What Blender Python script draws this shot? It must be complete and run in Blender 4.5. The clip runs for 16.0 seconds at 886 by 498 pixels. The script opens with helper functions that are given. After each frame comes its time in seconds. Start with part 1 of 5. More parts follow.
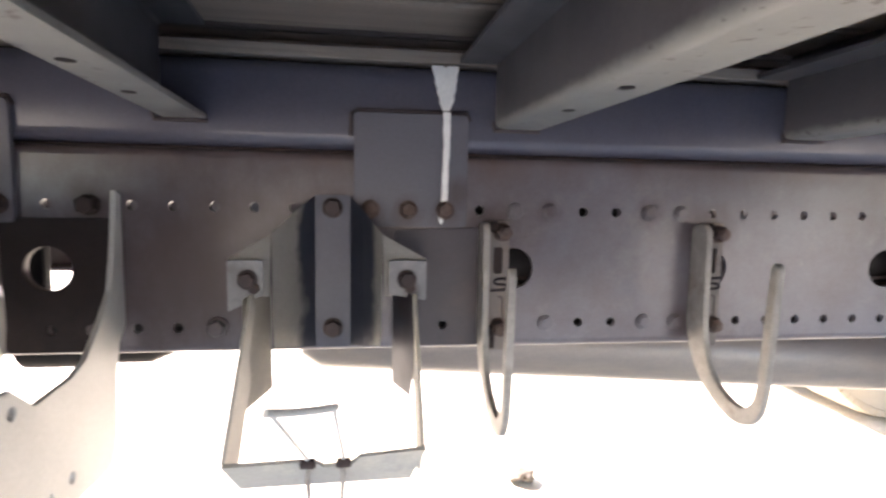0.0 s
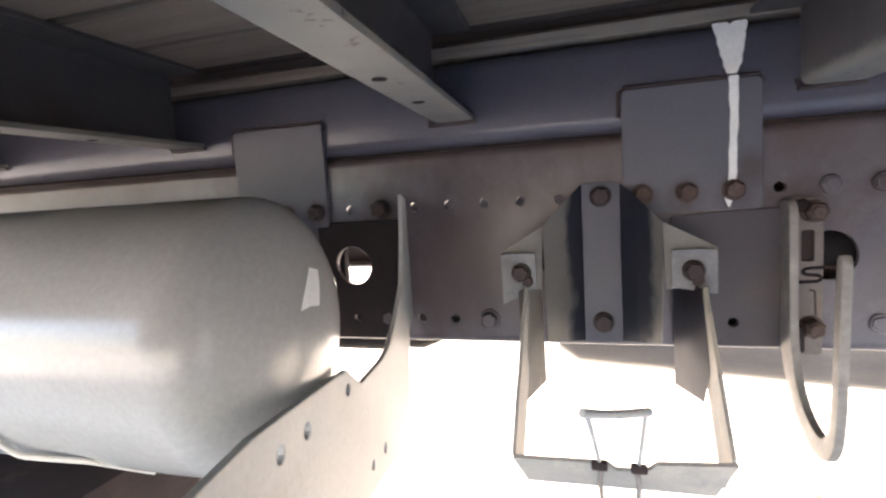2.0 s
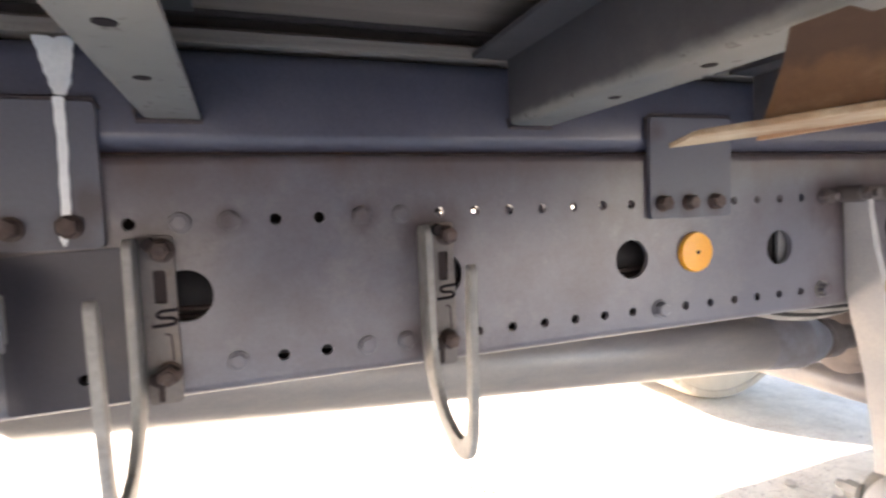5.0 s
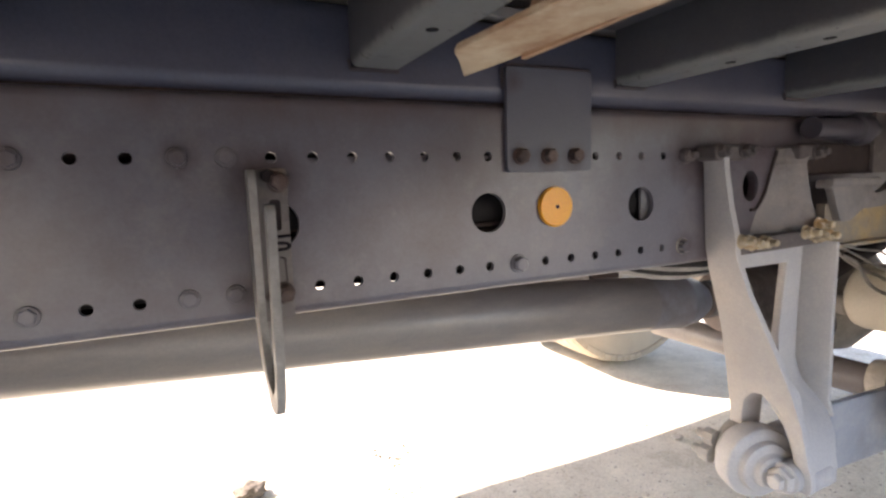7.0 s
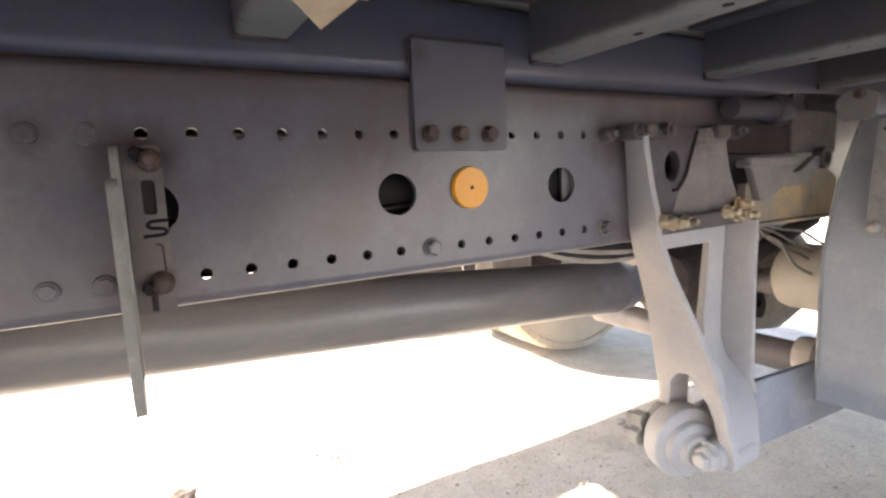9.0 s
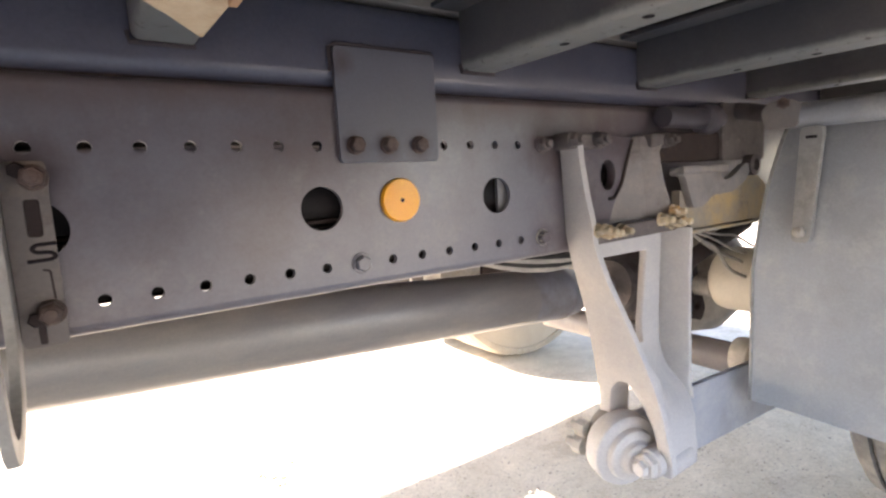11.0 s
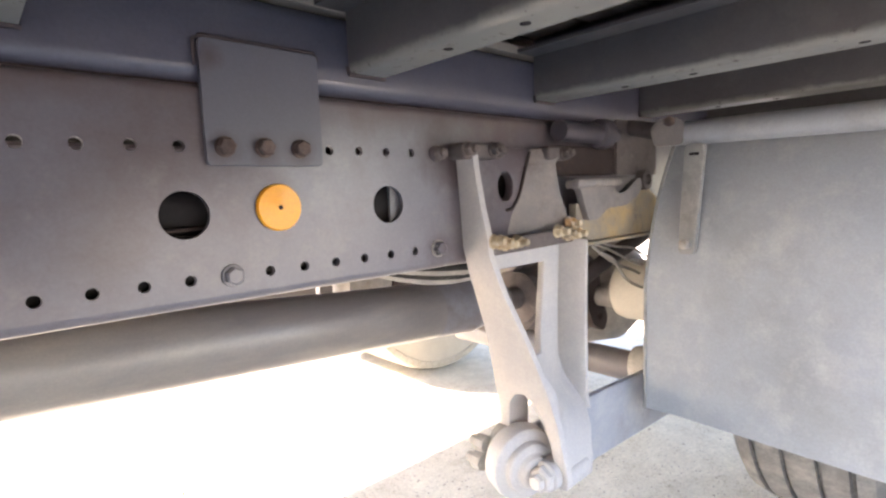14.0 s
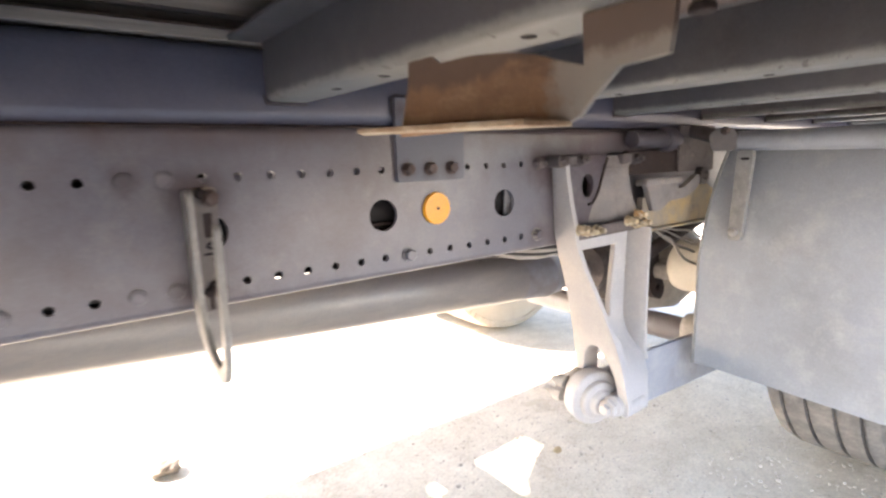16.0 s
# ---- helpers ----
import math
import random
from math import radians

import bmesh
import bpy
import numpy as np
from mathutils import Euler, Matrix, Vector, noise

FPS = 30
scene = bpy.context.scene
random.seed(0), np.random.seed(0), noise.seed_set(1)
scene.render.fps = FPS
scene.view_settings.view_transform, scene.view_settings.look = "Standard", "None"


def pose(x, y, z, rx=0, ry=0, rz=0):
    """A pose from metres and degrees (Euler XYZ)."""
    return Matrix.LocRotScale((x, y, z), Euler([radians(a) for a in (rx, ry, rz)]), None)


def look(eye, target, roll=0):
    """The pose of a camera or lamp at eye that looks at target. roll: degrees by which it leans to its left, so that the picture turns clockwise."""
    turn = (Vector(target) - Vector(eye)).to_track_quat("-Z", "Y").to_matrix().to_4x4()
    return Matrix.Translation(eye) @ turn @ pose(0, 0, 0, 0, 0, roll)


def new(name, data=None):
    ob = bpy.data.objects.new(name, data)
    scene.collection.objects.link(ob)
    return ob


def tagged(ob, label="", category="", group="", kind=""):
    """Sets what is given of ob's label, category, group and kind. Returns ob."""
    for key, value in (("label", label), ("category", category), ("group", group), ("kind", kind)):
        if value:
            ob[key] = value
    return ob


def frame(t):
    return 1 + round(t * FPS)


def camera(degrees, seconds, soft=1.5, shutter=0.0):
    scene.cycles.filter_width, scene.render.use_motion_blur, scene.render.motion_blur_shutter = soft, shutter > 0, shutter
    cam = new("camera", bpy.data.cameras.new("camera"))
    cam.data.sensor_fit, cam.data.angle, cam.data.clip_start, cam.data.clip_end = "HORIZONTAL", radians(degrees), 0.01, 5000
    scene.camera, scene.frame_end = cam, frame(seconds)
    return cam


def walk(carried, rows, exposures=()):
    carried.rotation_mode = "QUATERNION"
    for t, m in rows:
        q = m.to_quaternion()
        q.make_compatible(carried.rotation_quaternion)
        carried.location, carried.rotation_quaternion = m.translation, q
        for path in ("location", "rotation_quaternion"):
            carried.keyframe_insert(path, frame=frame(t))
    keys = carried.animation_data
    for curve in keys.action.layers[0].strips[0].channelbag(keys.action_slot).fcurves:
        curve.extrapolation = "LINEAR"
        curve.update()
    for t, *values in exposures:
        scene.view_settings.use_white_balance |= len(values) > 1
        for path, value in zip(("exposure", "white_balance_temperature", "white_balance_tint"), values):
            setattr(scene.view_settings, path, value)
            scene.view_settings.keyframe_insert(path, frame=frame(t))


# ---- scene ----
cam = camera(80.4, 16.0, soft=2.4, shutter=0.5)
PATH = [
    (0, (-0.148, -0.715, 0.946), (0.121, 1.256, 0.74), 1.1),
    (0.5, (-0.18, -0.714, 0.948), (-0.074, 1.271, 0.721), 0.2),
    (1, (-0.195, -0.708, 0.943), (-0.206, 1.28, 0.725), -0.7),
    (1.5, (-0.199, -0.702, 0.942), (-0.445, 1.271, 0.724), -1.7),
    (2, (-0.197, -0.697, 0.944), (-0.783, 1.202, 0.727), -3.6),
    (2.5, (-0.161, -0.686, 0.943), (-0.78, 1.204, 0.736), -3.3),
    (3, (-0.108, -0.67, 0.928), (-0.361, 1.307, 0.763), -2.1),
    (3.5, (-0.056, -0.661, 0.93), (-0.115, 1.331, 0.759), -2.6),
    (4, (0.021, -0.636, 0.941), (0.252, 1.347, 0.816), -2.9),
    (4.5, (0.086, -0.632, 0.931), (0.555, 1.308, 0.801), -2.8),
    (5, (0.129, -0.637, 0.925), (0.792, 1.245, 0.785), -2.3),
    (5.2, (0.145, -0.64, 0.922), (0.86, 1.223, 0.78), -1.7),
    (7.3, (0.272, -0.661, 0.873), (1.143, 1.123, 0.629), -2.1),
    (7.5, (0.28, -0.659, 0.866), (1.164, 1.118, 0.62), -2.3),
    (8, (0.303, -0.66, 0.862), (1.226, 1.096, 0.605), -2.6),
    (8.5, (0.324, -0.66, 0.86), (1.28, 1.076, 0.598), -2.7),
    (9, (0.34, -0.66, 0.859), (1.325, 1.061, 0.603), -2.7),
    (9.5, (0.354, -0.66, 0.858), (1.38, 1.038, 0.598), -2.9),
    (10, (0.368, -0.654, 0.858), (1.427, 1.022, 0.595), -3.0),
    (12.5, (0.412, -0.665, 0.889), (1.615, 0.915, 0.658), -3.3),
    (13, (0.421, -0.667, 0.878), (1.651, 0.893, 0.647), -3.0),
    (13.5, (0.432, -0.665, 0.869), (1.711, 0.86, 0.672), -2.1),
    (14, (0.454, -0.665, 0.859), (1.796, 0.803, 0.646), -2.2),
    (14.5, (0.446, -0.675, 0.859), (1.778, 0.799, 0.63), -2.1),
    (15, (0.386, -0.699, 0.88), (1.666, 0.81, 0.589), -2.8),
    (15.5, (0.296, -0.751, 0.905), (1.52, 0.802, 0.605), -3.2),
    (16, (0.168, -0.823, 0.945), (1.346, 0.756, 0.6), -1.7),
]
EXPOSURES = [(t, e + 0.75, k, 22) for t, e, k in ((0.0, 2.66, 6770), (2.0, 2.68, 6770), (5.2, 2.66, 6880), (7.3, 1.86, 7040), (8.5, 2.03, 7040), (10.2, 2.27, 7040), (12.3, 2.6, 7080), (13.5, 2.76, 7040), (14.3, 2.7, 6990), (14.8, 2.46, 7080), (15.5, 2.55, 7080), (16.0, 2.82, 7080))]
walk(cam, [(t, look(eye, target, roll)) for t, eye, target, roll in PATH], EXPOSURES)

# ---- world, sun, exposure ----
SUN_EL, SUN_AZ = radians(37), radians(-43.5)     # azimuth from +y towards +x
world = bpy.data.worlds.new("world")
scene.world = world
world.use_nodes = True
wn = world.node_tree.nodes
sky = wn.new("ShaderNodeTexSky")
sky.sky_type, sky.sun_disc = "NISHITA", False
sky.sun_elevation, sky.sun_rotation = SUN_EL, SUN_AZ
world.node_tree.links.new(sky.outputs[0], wn["Background"].inputs[0])
wn["Background"].inputs[1].default_value = 0.15
sun_way = Vector((math.sin(SUN_AZ) * math.cos(SUN_EL), math.cos(SUN_AZ) * math.cos(SUN_EL), math.sin(SUN_EL)))
sun = new("sun", bpy.data.lights.new("sun", "SUN"))
sun.data.energy, sun.data.angle, sun.data.color = 5.0, radians(0.5), (1.0, 0.95, 0.88)
sun.matrix_world = look(sun_way * 20, (0, 0, 0))


# ---- materials ----
def ramp(nt, src, stops):
    n = nt.nodes.new("ShaderNodeValToRGB")
    el = n.color_ramp.elements
    while len(el) < len(stops):
        el.new(0.5)
    for e, (p, c) in zip(el, stops):
        e.position, e.color = p, (*c, 1) if len(c) == 3 else c
    nt.links.new(src, n.inputs[0])
    return n.outputs[0]


def noise_tex(nt, scale, detail=4, rough=0.6, stretch=(1, 1, 1), seed=0.0):
    co = nt.nodes.new("ShaderNodeTexCoord")
    mp = nt.nodes.new("ShaderNodeMapping")
    mp.inputs["Scale"].default_value = stretch
    mp.inputs["Location"].default_value = (seed, seed * 0.7, seed * 1.3)
    geo = nt.nodes.new("ShaderNodeNewGeometry")
    nt.links.new(geo.outputs["Position"], mp.inputs[0])
    nt.nodes.remove(co)
    n = nt.nodes.new("ShaderNodeTexNoise")
    n.inputs["Scale"].default_value, n.inputs["Detail"].default_value, n.inputs["Roughness"].default_value = scale, detail, rough
    nt.links.new(mp.outputs[0], n.inputs["Vector"])
    return n.outputs["Fac"]


def mix(nt, fac, a, b, kind="MIX"):
    n = nt.nodes.new("ShaderNodeMix")
    n.data_type, n.blend_type = "RGBA", kind
    for sock, v in ((n.inputs[0], fac), (n.inputs[6], a), (n.inputs[7], b)):
        if isinstance(v, (int, float)):
            sock.default_value = v
        elif isinstance(v, tuple):
            sock.default_value = (*v, 1)
        else:
            nt.links.new(v, sock)
    return n.outputs[2]


def surface(name, base, second=None, stain=None, dust=None, rough=0.5, metal=0.0, bump=0.15, scale=14.0, fine=220.0,
            stain_at=(0.56, 0.68), dust_at=(0.45, 0.75), stretch=(1, 1, 1), coat=0.0, vary=0.0, spec=0.5, even=False):
    """Painted or bare surface: broad variation, stains, fine dust, relief."""
    m = bpy.data.materials.new(name)
    m.use_nodes = True
    nt = m.node_tree
    bsdf = nt.nodes["Principled BSDF"]
    second = second or tuple(c * 0.8 for c in base)
    col = mix(nt, ramp(nt, noise_tex(nt, scale, 5, 0.6, stretch), ((0.3, (0, 0, 0)), (0.7, (1, 1, 1)))), base, second)
    if stain:
        col = mix(nt, ramp(nt, noise_tex(nt, scale * 0.6, 8, 0.7, stretch, 7.3), ((stain_at[0], (0, 0, 0)), (stain_at[1], (1, 1, 1)))), col, stain)
    if dust:
        col = mix(nt, ramp(nt, noise_tex(nt, scale * 1.7, 9, 0.75, stretch, 3.1), ((dust_at[0], (0, 0, 0)), (dust_at[1], (1, 1, 1)))), col, dust)
    speck = ramp(nt, noise_tex(nt, fine, 3, 0.6, (1, 1, 1), 1.7), ((0.3, (0.93, 0.93, 0.93)), (0.7, (1.05, 1.05, 1.05))))
    col = mix(nt, 1.0, col, speck, "MULTIPLY")
    if vary:
        info = nt.nodes.new("ShaderNodeObjectInfo")
        r = ramp(nt, info.outputs["Random"], ((0, (1 - vary,) * 3), (1, (1 + vary,) * 3)))
        col = mix(nt, 1.0, col, r, "MULTIPLY")
    nt.links.new(col, bsdf.inputs["Base Color"])
    rr = nt.nodes.new("ShaderNodeMapRange")
    nt.links.new(noise_tex(nt, scale * 2, 3, 0.5, (1, 1, 1), 5.5), rr.inputs["Value"])
    for sock, v in zip(("From Min", "From Max", "To Min", "To Max"), (0.25, 0.75, max(rough - 0.06, 0.05), min(rough + 0.08, 1))):
        rr.inputs[sock].default_value = v
    if even:
        bsdf.inputs["Roughness"].default_value = rough
    else:
        nt.links.new(rr.outputs["Result"], bsdf.inputs["Roughness"])
    bsdf.inputs["Metallic"].default_value = metal
    bsdf.inputs["Specular IOR Level"].default_value = spec
    bsdf.inputs["Coat Weight"].default_value = coat
    if bump:
        b = nt.nodes.new("ShaderNodeBump")
        b.inputs["Strength"].default_value, b.inputs["Distance"].default_value = bump, 0.0008
        nt.links.new(noise_tex(nt, fine * 0.5, 6, 0.65, (1, 1, 1), 2.2), b.inputs["Height"])
        nt.links.new(b.outputs[0], bsdf.inputs["Normal"])
    return m


M = {
    "rail": surface("chassis_grey_paint", (0.142, 0.136, 0.155), (0.118, 0.112, 0.130), stain=(0.088, 0.063, 0.064), dust=(0.19, 0.175, 0.17), rough=0.29, even=True, scale=4.2, stain_at=(0.44, 0.70), dust_at=(0.52, 0.82), bump=0.3),
    "subframe": surface("subframe_blue_grey_paint", (0.078, 0.08, 0.11), (0.066, 0.066, 0.09), dust=(0.10, 0.097, 0.11), rough=0.27, scale=5, dust_at=(0.4, 1.0), even=True),
    "plate": surface("plate_blue_grey_paint", (0.10, 0.10, 0.121), (0.088, 0.088, 0.107), stain=(0.08, 0.06, 0.055), rough=0.45, scale=9, stain_at=(0.64, 0.8)),
    "beam": surface("cross_member_grey_paint", (0.142, 0.141, 0.147), (0.105, 0.103, 0.11), stain=(0.10, 0.085, 0.08), dust=(0.25, 0.235, 0.215), rough=0.45, scale=5, dust_at=(0.5, 0.85)),
    "bolt": surface("rusty_bolt_steel", (0.062, 0.042, 0.04), (0.10, 0.058, 0.044), stain=(0.04, 0.032, 0.033), dust=(0.14, 0.11, 0.092), rough=0.7, metal=0.2, scale=60, vary=0.25),
    "bolt_clean": surface("dusty_bolt_steel", (0.33, 0.30, 0.27), (0.24, 0.22, 0.2), stain=(0.2, 0.12, 0.07), rough=0.6, metal=0.3, scale=60, vary=0.2),
    "rust_pale": surface("pale_dusty_rust", (0.46, 0.37, 0.26), (0.38, 0.28, 0.18), stain=(0.25, 0.135, 0.07), dust=(0.50, 0.42, 0.31), rough=0.8, scale=16, bump=0.3, stretch=(1, 0.6, 1), stain_at=(0.46, 0.62), dust_at=(0.52, 0.75)),
    "rust_dark": surface("dark_rust", (0.05, 0.036, 0.033), (0.038, 0.028, 0.027), stain=(0.085, 0.052, 0.038), spec=0.25, rough=0.85, scale=20, bump=0.3),
    "tank": surface("air_tank_grey_paint", (0.355, 0.35, 0.335), (0.335, 0.33, 0.318), rough=0.2, scale=3, bump=0.02, coat=0.0, even=True),
    "cast": surface("dusty_cast_iron_paint", (0.40, 0.375, 0.36), (0.36, 0.34, 0.335), stain=(0.32, 0.285, 0.26), dust=(0.46, 0.425, 0.39), rough=0.72, scale=7, stain_at=(0.58, 0.8), bump=0.35),
    "galv": surface("dirty_galvanised_steel", (0.27, 0.252, 0.235), (0.22, 0.204, 0.19), stain=(0.15, 0.105, 0.085), dust=(0.36, 0.33, 0.30), rough=0.55, metal=0.25, scale=22),
    "clamp": surface("grey_primer_with_cream_overspray", (0.36, 0.34, 0.30), (0.27, 0.27, 0.26), stain=(0.46, 0.42, 0.35), dust=(0.20, 0.145, 0.11), rough=0.6, scale=9, stain_at=(0.48, 0.58), dust_at=(0.62, 0.75)),
    "tankbr": surface("light_grey_bracket_paint", (0.42, 0.42, 0.40), (0.37, 0.37, 0.355), stain=(0.32, 0.29, 0.26), rough=0.5, scale=6),
    "wood": surface("worn_floor_plank", (0.19, 0.15, 0.125), (0.27, 0.22, 0.185), stain=(0.09, 0.065, 0.055), rough=0.8, scale=9, stretch=(0.12, 2.5, 2.5), bump=0.4, vary=0.15),
    "rubber": surface("dusty_tyre_rubber", (0.12, 0.113, 0.108), (0.17, 0.158, 0.145), dust=(0.30, 0.275, 0.245), rough=0.85, scale=12, bump=0.3),
    "mud": surface("dusty_mudguard_plastic", (0.28, 0.29, 0.31), (0.245, 0.252, 0.268), stain=(0.215, 0.215, 0.22), dust=(0.34, 0.335, 0.33), rough=0.55, scale=7, bump=0.25, stain_at=(0.5, 0.72), dust_at=(0.5, 0.72)),
    "dusty": surface("dust_covered_steel", (0.30, 0.275, 0.25), (0.22, 0.20, 0.185), stain=(0.16, 0.13, 0.115), dust=(0.42, 0.38, 0.33), rough=0.8, scale=11, bump=0.35),
    "shaft": surface("propeller_shaft_dark_paint", (0.165, 0.15, 0.15), (0.125, 0.114, 0.116), stain=(0.25, 0.218, 0.19), stain_at=(0.46, 0.72), even=True, rough=0.36, scale=7, stretch=(0.25, 1, 1)),
    "rustdust": surface("dust_over_yellow_rust", (0.27, 0.228, 0.178), (0.21, 0.178, 0.142), stain=(0.40, 0.265, 0.115), dust=(0.13, 0.10, 0.08), rough=0.85, scale=9, bump=0.4, stain_at=(0.50, 0.70), dust_at=(0.55, 0.75)),
    "pale": surface("pale_dusty_paint", (0.55, 0.50, 0.42), (0.48, 0.44, 0.37), stain=(0.36, 0.31, 0.26), rough=0.7, scale=12, stain_at=(0.6, 0.8), bump=0.25),
    "farrubber": surface("tan_dust_caked_rubber", (0.40, 0.345, 0.275), (0.33, 0.285, 0.23), stain=(0.22, 0.188, 0.155), rough=0.9, scale=8, bump=0.3, stain_at=(0.6, 0.8)),
    "bearer": surface("dark_oily_wood", (0.085, 0.065, 0.06), (0.12, 0.095, 0.085), rough=0.75, scale=9, stretch=(0.12, 2.5, 2.5), bump=0.3),
    "white": surface("white_overspray_paint", (0.82, 0.82, 0.80), (0.74, 0.74, 0.73), rough=0.6, scale=30),
    "plain_black": surface("oily_black_paint", (0.012, 0.011, 0.012), (0.022, 0.019, 0.019), spec=0.12, rough=0.6, scale=12),
    "black": surface("black_rubber_hose", (0.022, 0.022, 0.022), (0.032, 0.03, 0.03), dust=(0.055, 0.048, 0.043), spec=0.12, rough=0.85, scale=20),
    "weld": surface("dark_weld_line", (0.035, 0.025, 0.03), (0.05, 0.035, 0.035), rough=0.7, scale=40, bump=0.5, fine=400),
    "stone": surface("pale_stone", (0.40, 0.365, 0.305), (0.29, 0.26, 0.22), rough=0.9, scale=30, bump=0.5),
    "soil": surface("dark_dry_soil", (0.10, 0.085, 0.07), (0.16, 0.13, 0.10), stain=(0.05, 0.042, 0.038), rough=0.95, scale=40, bump=0.6),
    "leaf": surface("dry_leaf", (0.42, 0.33, 0.2), (0.3, 0.22, 0.12), rough=0.8, scale=40),
    "mark": surface("dark_stamp_mark", (0.016, 0.012, 0.014), (0.026, 0.019, 0.02), spec=0.12, rough=0.7, scale=40),
    "wheel": surface("grey_wheel_steel", (0.3, 0.29, 0.27), (0.22, 0.21, 0.2), stain=(0.15, 0.11, 0.08), rough=0.6, scale=15),
}


def ground_material():
    m = surface("dusty_concrete_yard", (0.59, 0.54, 0.435), (0.50, 0.455, 0.36), stain=(0.37, 0.325, 0.245), dust=(0.66, 0.61, 0.50), rough=0.9, scale=3.2, fine=90, bump=0.8, stain_at=(0.56, 0.7))
    nt = m.node_tree
    bsdf = nt.nodes["Principled BSDF"]
    src = bsdf.inputs["Base Color"].links[0].from_socket
    grit = ramp(nt, noise_tex(nt, 130, 5, 0.8, (1, 1, 1), 9.1), ((0.25, (0.66, 0.64, 0.60)), (0.5, (1, 1, 1)), (0.75, (1.22, 1.21, 1.18))))
    patch = ramp(nt, noise_tex(nt, 14, 6, 0.7, (1, 1, 1), 2.9), ((0.36, (0.9, 0.885, 0.86)), (0.52, (1, 1, 1)), (0.72, (1.08, 1.07, 1.05))))
    src = mix(nt, 1.0, src, patch, "MULTIPLY")
    nt.links.new(mix(nt, 1.0, src, grit, "MULTIPLY"), bsdf.inputs["Base Color"])
    return m


def reflector_material():
    m = bpy.data.materials.new("amber_reflector")
    m.use_nodes = True
    nt = m.node_tree
    bsdf = nt.nodes["Principled BSDF"]
    v = nt.nodes.new("ShaderNodeTexVoronoi")
    v.inputs["Scale"].default_value = 620
    geo = nt.nodes.new("ShaderNodeNewGeometry")
    nt.links.new(geo.outputs["Position"], v.inputs["Vector"])
    col = mix(nt, ramp(nt, v.outputs["Distance"], ((0.1, (0, 0, 0)), (0.6, (1, 1, 1)))), (0.92, 0.41, 0.012), (0.82, 0.325, 0.008))
    nt.links.new(col, bsdf.inputs["Base Color"])
    bsdf.inputs["Roughness"].default_value = 0.4
    bsdf.inputs["Coat Weight"].default_value = 0.15
    return m


def overspray_material(name, border):
    """Dark blue-grey bracket paint with cream overspray on its outer part, with a wavy border."""
    m = surface(name, (0.36, 0.345, 0.31), (0.29, 0.285, 0.27), rough=0.55, scale=10)
    nt = m.node_tree
    bsdf = nt.nodes["Principled BSDF"]
    src = bsdf.inputs["Base Color"].links[0].from_socket
    geo = nt.nodes.new("ShaderNodeNewGeometry")
    sep = nt.nodes.new("ShaderNodeSeparateXYZ")
    nt.links.new(geo.outputs["Position"], sep.inputs[0])
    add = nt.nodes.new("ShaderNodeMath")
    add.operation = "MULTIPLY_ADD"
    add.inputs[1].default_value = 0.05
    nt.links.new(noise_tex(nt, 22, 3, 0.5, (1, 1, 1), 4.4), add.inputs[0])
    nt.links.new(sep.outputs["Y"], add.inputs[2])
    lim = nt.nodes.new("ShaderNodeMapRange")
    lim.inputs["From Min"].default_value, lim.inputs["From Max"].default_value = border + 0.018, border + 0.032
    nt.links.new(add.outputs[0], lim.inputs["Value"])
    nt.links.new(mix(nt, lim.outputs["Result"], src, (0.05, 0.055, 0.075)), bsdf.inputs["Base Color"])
    return m


def rusted(m, seam, spots, y=0.0):
    """Rust bleeding down from the seam above, and dark brown spots round rusty bolts and where given, on top of a
    paint.
    """
    nt = m.node_tree
    bsdf = nt.nodes["Principled BSDF"]
    src = bsdf.inputs["Base Color"].links[0].from_socket
    geo = nt.nodes.new("ShaderNodeNewGeometry")
    sep = nt.nodes.new("ShaderNodeSeparateXYZ")
    nt.links.new(geo.outputs["Position"], sep.inputs[0])
    streak = noise_tex(nt, 16, 6, 0.65, (1.0, 1.0, 0.35), 6.1)
    lift = nt.nodes.new("ShaderNodeMath")
    lift.operation = "MULTIPLY_ADD"
    lift.inputs[1].default_value = 0.11
    nt.links.new(streak, lift.inputs[0])
    nt.links.new(sep.outputs["Z"], lift.inputs[2])
    lim = nt.nodes.new("ShaderNodeMapRange")
    lim.inputs["From Min"].default_value, lim.inputs["From Max"].default_value = seam, seam + 0.06
    lim.inputs["To Max"].default_value = 0.75
    nt.links.new(lift.outputs[0], lim.inputs["Value"])
    col = mix(nt, lim.outputs["Result"], src, (0.088, 0.055, 0.044))
    for x, z, r in spots:
        d = nt.nodes.new("ShaderNodeVectorMath")
        d.operation = "DISTANCE"
        d.inputs[1].default_value = (x, y, z)
        nt.links.new(geo.outputs["Position"], d.inputs[0])
        wob = nt.nodes.new("ShaderNodeMath")
        wob.operation = "MULTIPLY_ADD"
        wob.inputs[1].default_value = r * 1.6
        nt.links.new(noise_tex(nt, 38, 5, 0.65, (1, 1, 0.6), x * 9), wob.inputs[0])
        nt.links.new(d.outputs["Value"], wob.inputs[2])
        fade = nt.nodes.new("ShaderNodeMapRange")
        fade.inputs["From Min"].default_value, fade.inputs["From Max"].default_value = r * 1.1, r * 2.1
        fade.inputs["To Min"].default_value, fade.inputs["To Max"].default_value = 0.75, 0.0
        nt.links.new(wob.outputs[0], fade.inputs["Value"])
        col = mix(nt, fade.outputs["Result"], col, (0.054, 0.036, 0.037))
    nt.links.new(col, bsdf.inputs["Base Color"])


